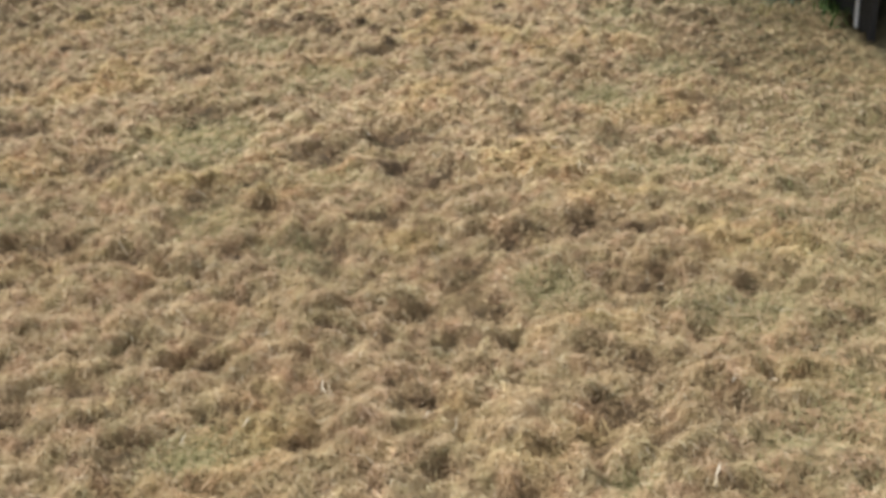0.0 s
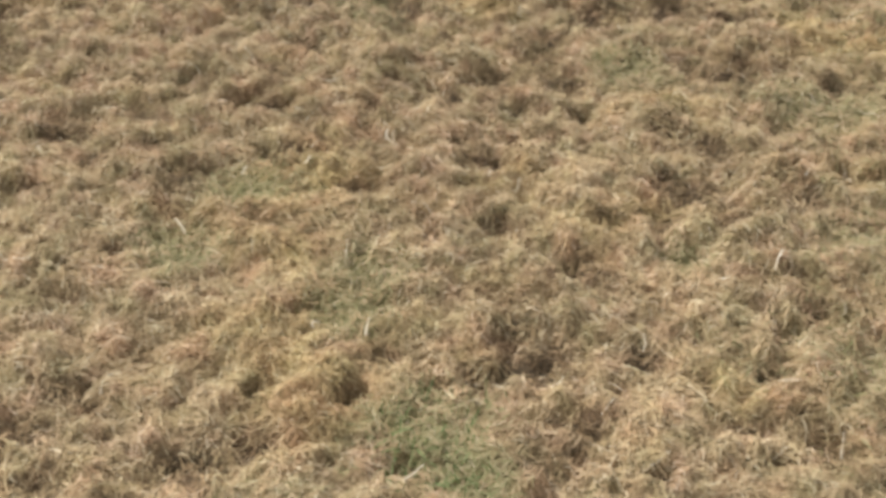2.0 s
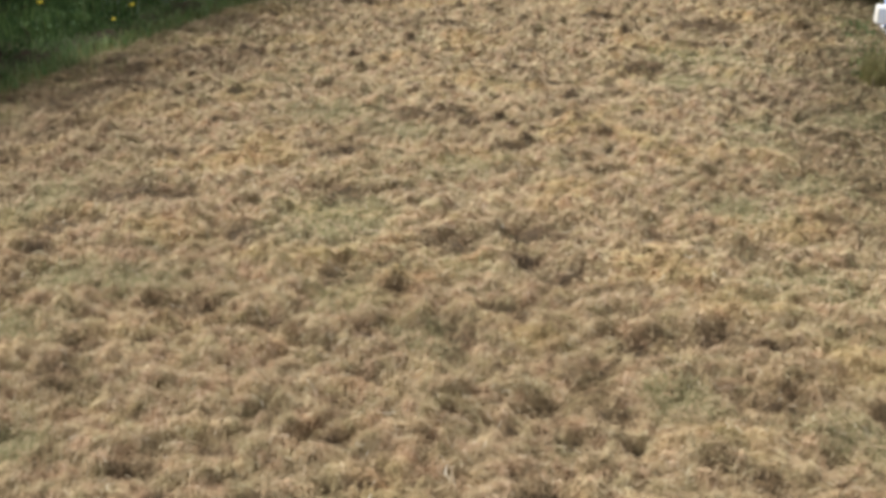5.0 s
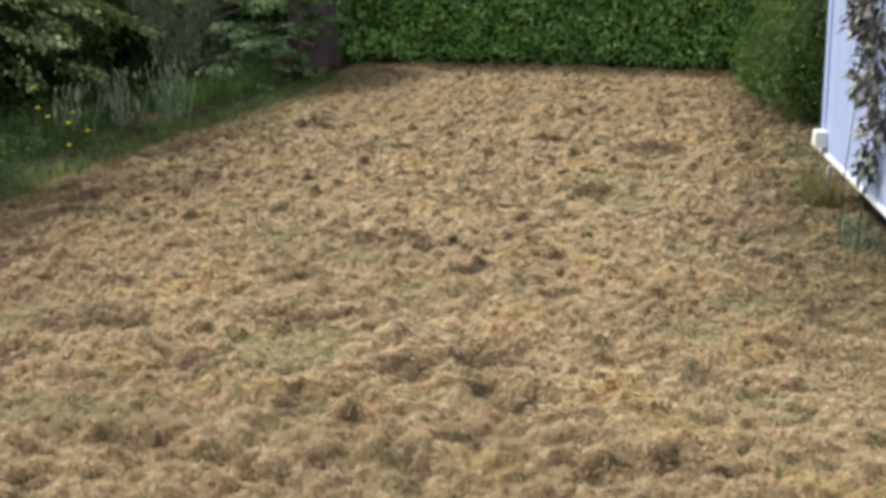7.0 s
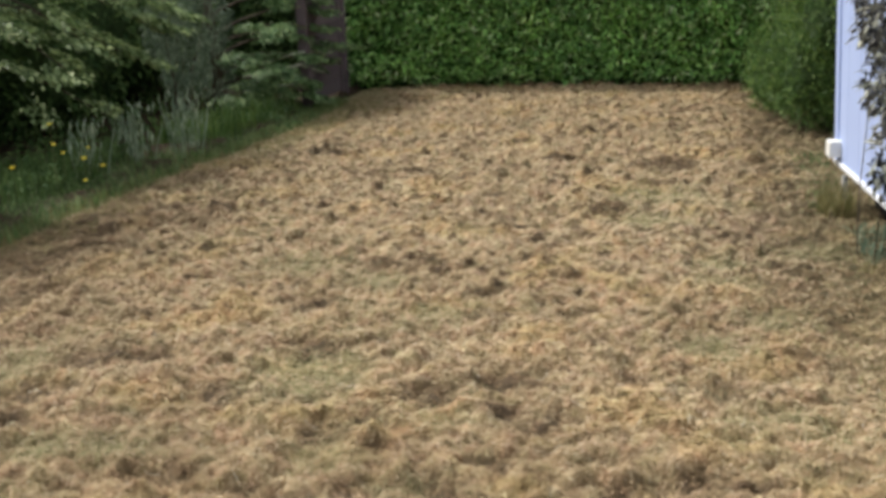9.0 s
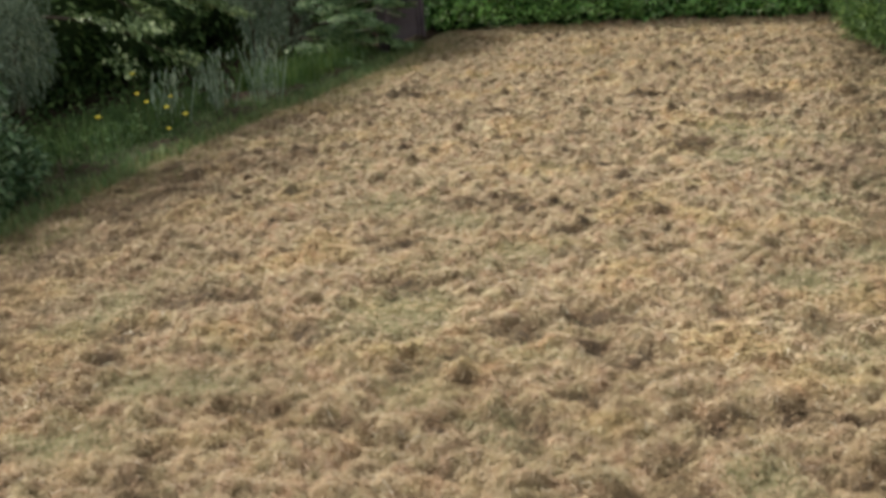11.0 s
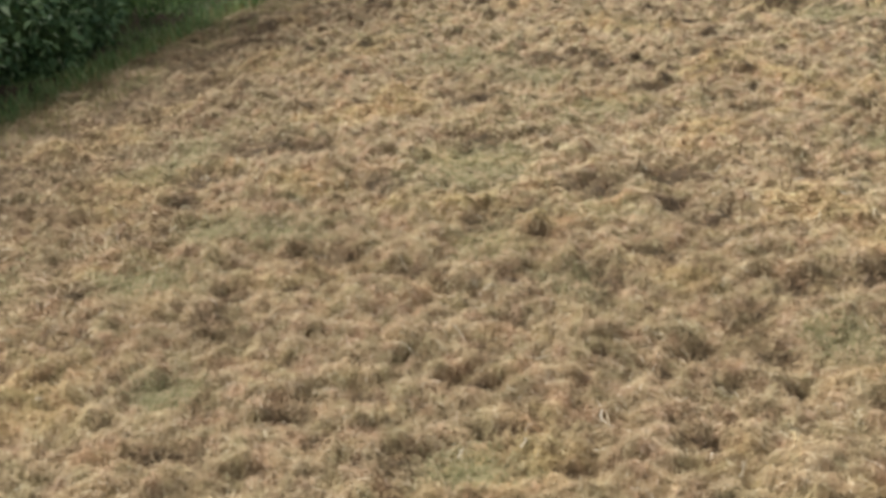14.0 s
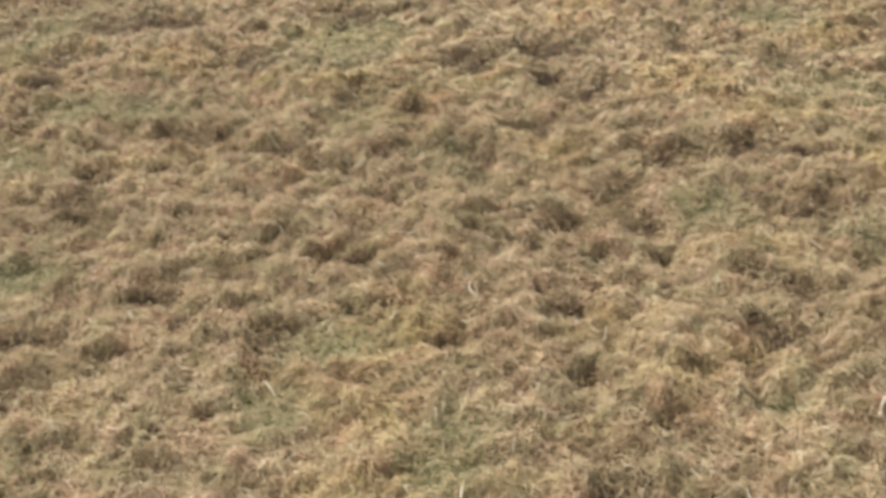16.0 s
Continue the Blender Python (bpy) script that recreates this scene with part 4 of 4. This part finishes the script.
for pts in (((0.35, 0.0, 0.5), (0.80, 0.35, 0.60), (0.87, 1.08, 0.52)), ((0.3, 0.0, 0.4), (0.80, 0.3, 0.48), (0.87, 0.84, 0.33)), ((0.3, 0.0, 0.25), (0.78, 0.25, 0.30), (0.87, 0.55, 0.21))):
    bm = bmesh.new()
    tube(bm, pts, [0.012, 0.013, 0.009], 6)
    part("twig", bm, M_PALE, fence_tree, "bare pale grey-green twig")
    p0, p1 = np.array(pts[1]), np.array(pts[2])
    f = rng.uniform(0.0, 0.9, 60)[:, None]
    leaves("twig_leaves", p0 + (p1 - p0) * f + rng.normal(0, 0.012, (60, 3)), 0.035, 0.012, L_SILVER, fence_tree, (p1 - p0) * 1.2, 0.0, 0.5)
shrub("grey_conifer", "soft grey-green conifer with hanging feathery sprays", (-4.95, 9.3, 0),
      [(0.10, -0.25, 0.95, 0.20, 0.32, 900), (0.1, 0.1, 0.72, 0.26, 0.42, 1500), (0.0, 0.1, 1.3, 0.30, 0.40, 1000), (0.2, 0.4, 1.05, 0.26, 0.40, 1100), (0.15, -0.15, 0.58, 0.16, 0.22, 350), (0.15, 0.62, 0.50, 0.20, 0.42, 1000)], (0.062, 0.010, L_GREY, 0.7, 0.5), 4, "conifer", 0.02)
shrub("grey_conifer", "soft grey-green conifer with hanging feathery sprays", (-5.05, 5.75, 0),
      [(0.1, 0.05, 0.85, 0.36, 0.40, 3600), (0.0, -0.4, 0.90, 0.44, 0.48, 3800), (0.05, 0.1, 1.35, 0.46, 0.48, 3000), (-0.1, -0.4, 1.4, 0.42, 0.45, 1000)], (0.062, 0.010, L_GREY, 0.7, 0.5), 4, "conifer", 0.02)
# evergreens added as dark filling for the shade behind the border plants
shrub("backdrop_evergreen", "added dark shrub in place of the shade at the bed's back", (-6.9, 5.0, 0),
      [(0, -1.0, 0.8, 0.8, 0.9, 1500), (0.2, 0, 0.7, 0.8, 0.8, 1500), (0, 1.0, 0.9, 0.8, 1.0, 1500), (0.2, 2.0, 0.8, 0.8, 0.9, 1500), (0, 0, 1.15, 0.9, 0.6, 1500), (0, 1.6, 1.2, 0.9, 0.6, 1500)], (0.10, 0.045, L_DARK, 0.2, 0.6), 6, core=0.75)
shrub("backdrop_evergreen", "added dark shrub in place of the shade at the bed's back", (-6.5, 8.9, 0),
      [(0, -1.0, 0.8, 0.8, 0.9, 1500), (0.2, 0, 0.7, 0.8, 0.8, 1500), (0.1, 1.0, 0.9, 0.8, 1.0, 1500), (0.2, 2.0, 0.8, 0.8, 0.9, 1500), (0, 0, 1.15, 0.9, 0.6, 1500), (0, 1.6, 1.2, 0.9, 0.6, 1500)], (0.10, 0.045, L_DARK, 0.2, 0.6), 6, core=0.75)


def silver_plant(at, height, n):
    s = thing("silver_leaved_plant", at, "clump of upright woolly silver-grey stems and leaves", "plant", "silver plants in the bed")
    for _ in range(n):
        a, r = rng.uniform(0, math.tau), rng.uniform(0.02, 0.16)
        h = height * rng.uniform(0.7, 1.15)
        p, q = Vector((r * math.cos(a), r * math.sin(a), -0.03)), Vector((1.7 * r * math.cos(a), 1.7 * r * math.sin(a), h))
        bm = bmesh.new()
        tube(bm, [p, p.lerp(q, 0.5) + Vector((0, 0, 0.02)), q], [0.005, 0.0045, 0.0035], 5)
        part("stem", bm, L_SILVER, s)
    m = n * 12
    a, r, z = rng.uniform(0, math.tau, m), rng.uniform(0.02, 0.15, m), height * rng.uniform(0.05, 1.08, m) ** 0.8
    p = np.stack([np.cos(a) * r * (0.9 + z), np.sin(a) * r * (0.9 + z), z], 1)
    leaves("leaves", p, 0.11, 0.015, L_SILVER, s, np.array([0, 0, 1.5]), 0.0, 0.32)


for x, y, h, n in ((-4.62, 7.15, 0.36, 6), (-4.50, 7.65, 0.40, 9), (-4.24, 8.05, 0.44, 13)):
    silver_plant((x, y, 0.02), h, n)


def poppy(x, y, h, r):
    p = thing("yellow_poppy", (x, y, 0.0), "single yellow flower on a thin green stem", "flower", "yellow flowers in the bed")
    bm = bmesh.new()
    tube(bm, [(0, 0, -0.03), (0.01, 0.01, h * 0.5), (0.02, 0, h)], [0.004, 0.003, 0.002], 5)
    part("stem", bm, M_STEM, p)
    bm = bmesh.new()
    bmesh.ops.create_uvsphere(bm, u_segments=8, v_segments=5, radius=0.35 * r, matrix=Matrix.Translation((0.02, 0, h)))
    head = part("flower_head", bm, L_PETAL, p)
    for k in range(4):
        bm = bmesh.new()
        bmesh.ops.create_uvsphere(bm, u_segments=8, v_segments=5, radius=r, matrix=Matrix.Translation((0.02, 0, h)) @ pose(0, 0, 0, 0, 0, 90 * k + 20) @ pose(0.65 * r, 0, 0.3 * r, 0, -40, 0) @ Matrix.Diagonal((0.85, 0.85, 0.4, 1)))
        part("petal", bm, L_PETAL, head)
    pts = np.stack([rng.normal(0, 0.04, 24), rng.normal(0, 0.04, 24), rng.uniform(0.0, h * 0.5, 24)], 1)
    leaves("leaves", pts, 0.06, 0.02, L_DARK, p, np.array([0, 0, 0.5]), 0.0, 0.7)


for x, y, h, r in ((-4.5, 6.54, 0.53, 0.012), (-4.45, 6.48, 0.4, 0.012), (-4.45, 6.58, 0.32, 0.012), (-4.42, 6.78, 0.24, 0.016), (-4.33, 6.87, 0.17, 0.016), (-4.42, 5.95, 0.35, 0.016), (-4.5, 6.98, 0.28, 0.012), (-4.3, 6.57, 0.13, 0.012)):
    poppy(x, y, h, r)
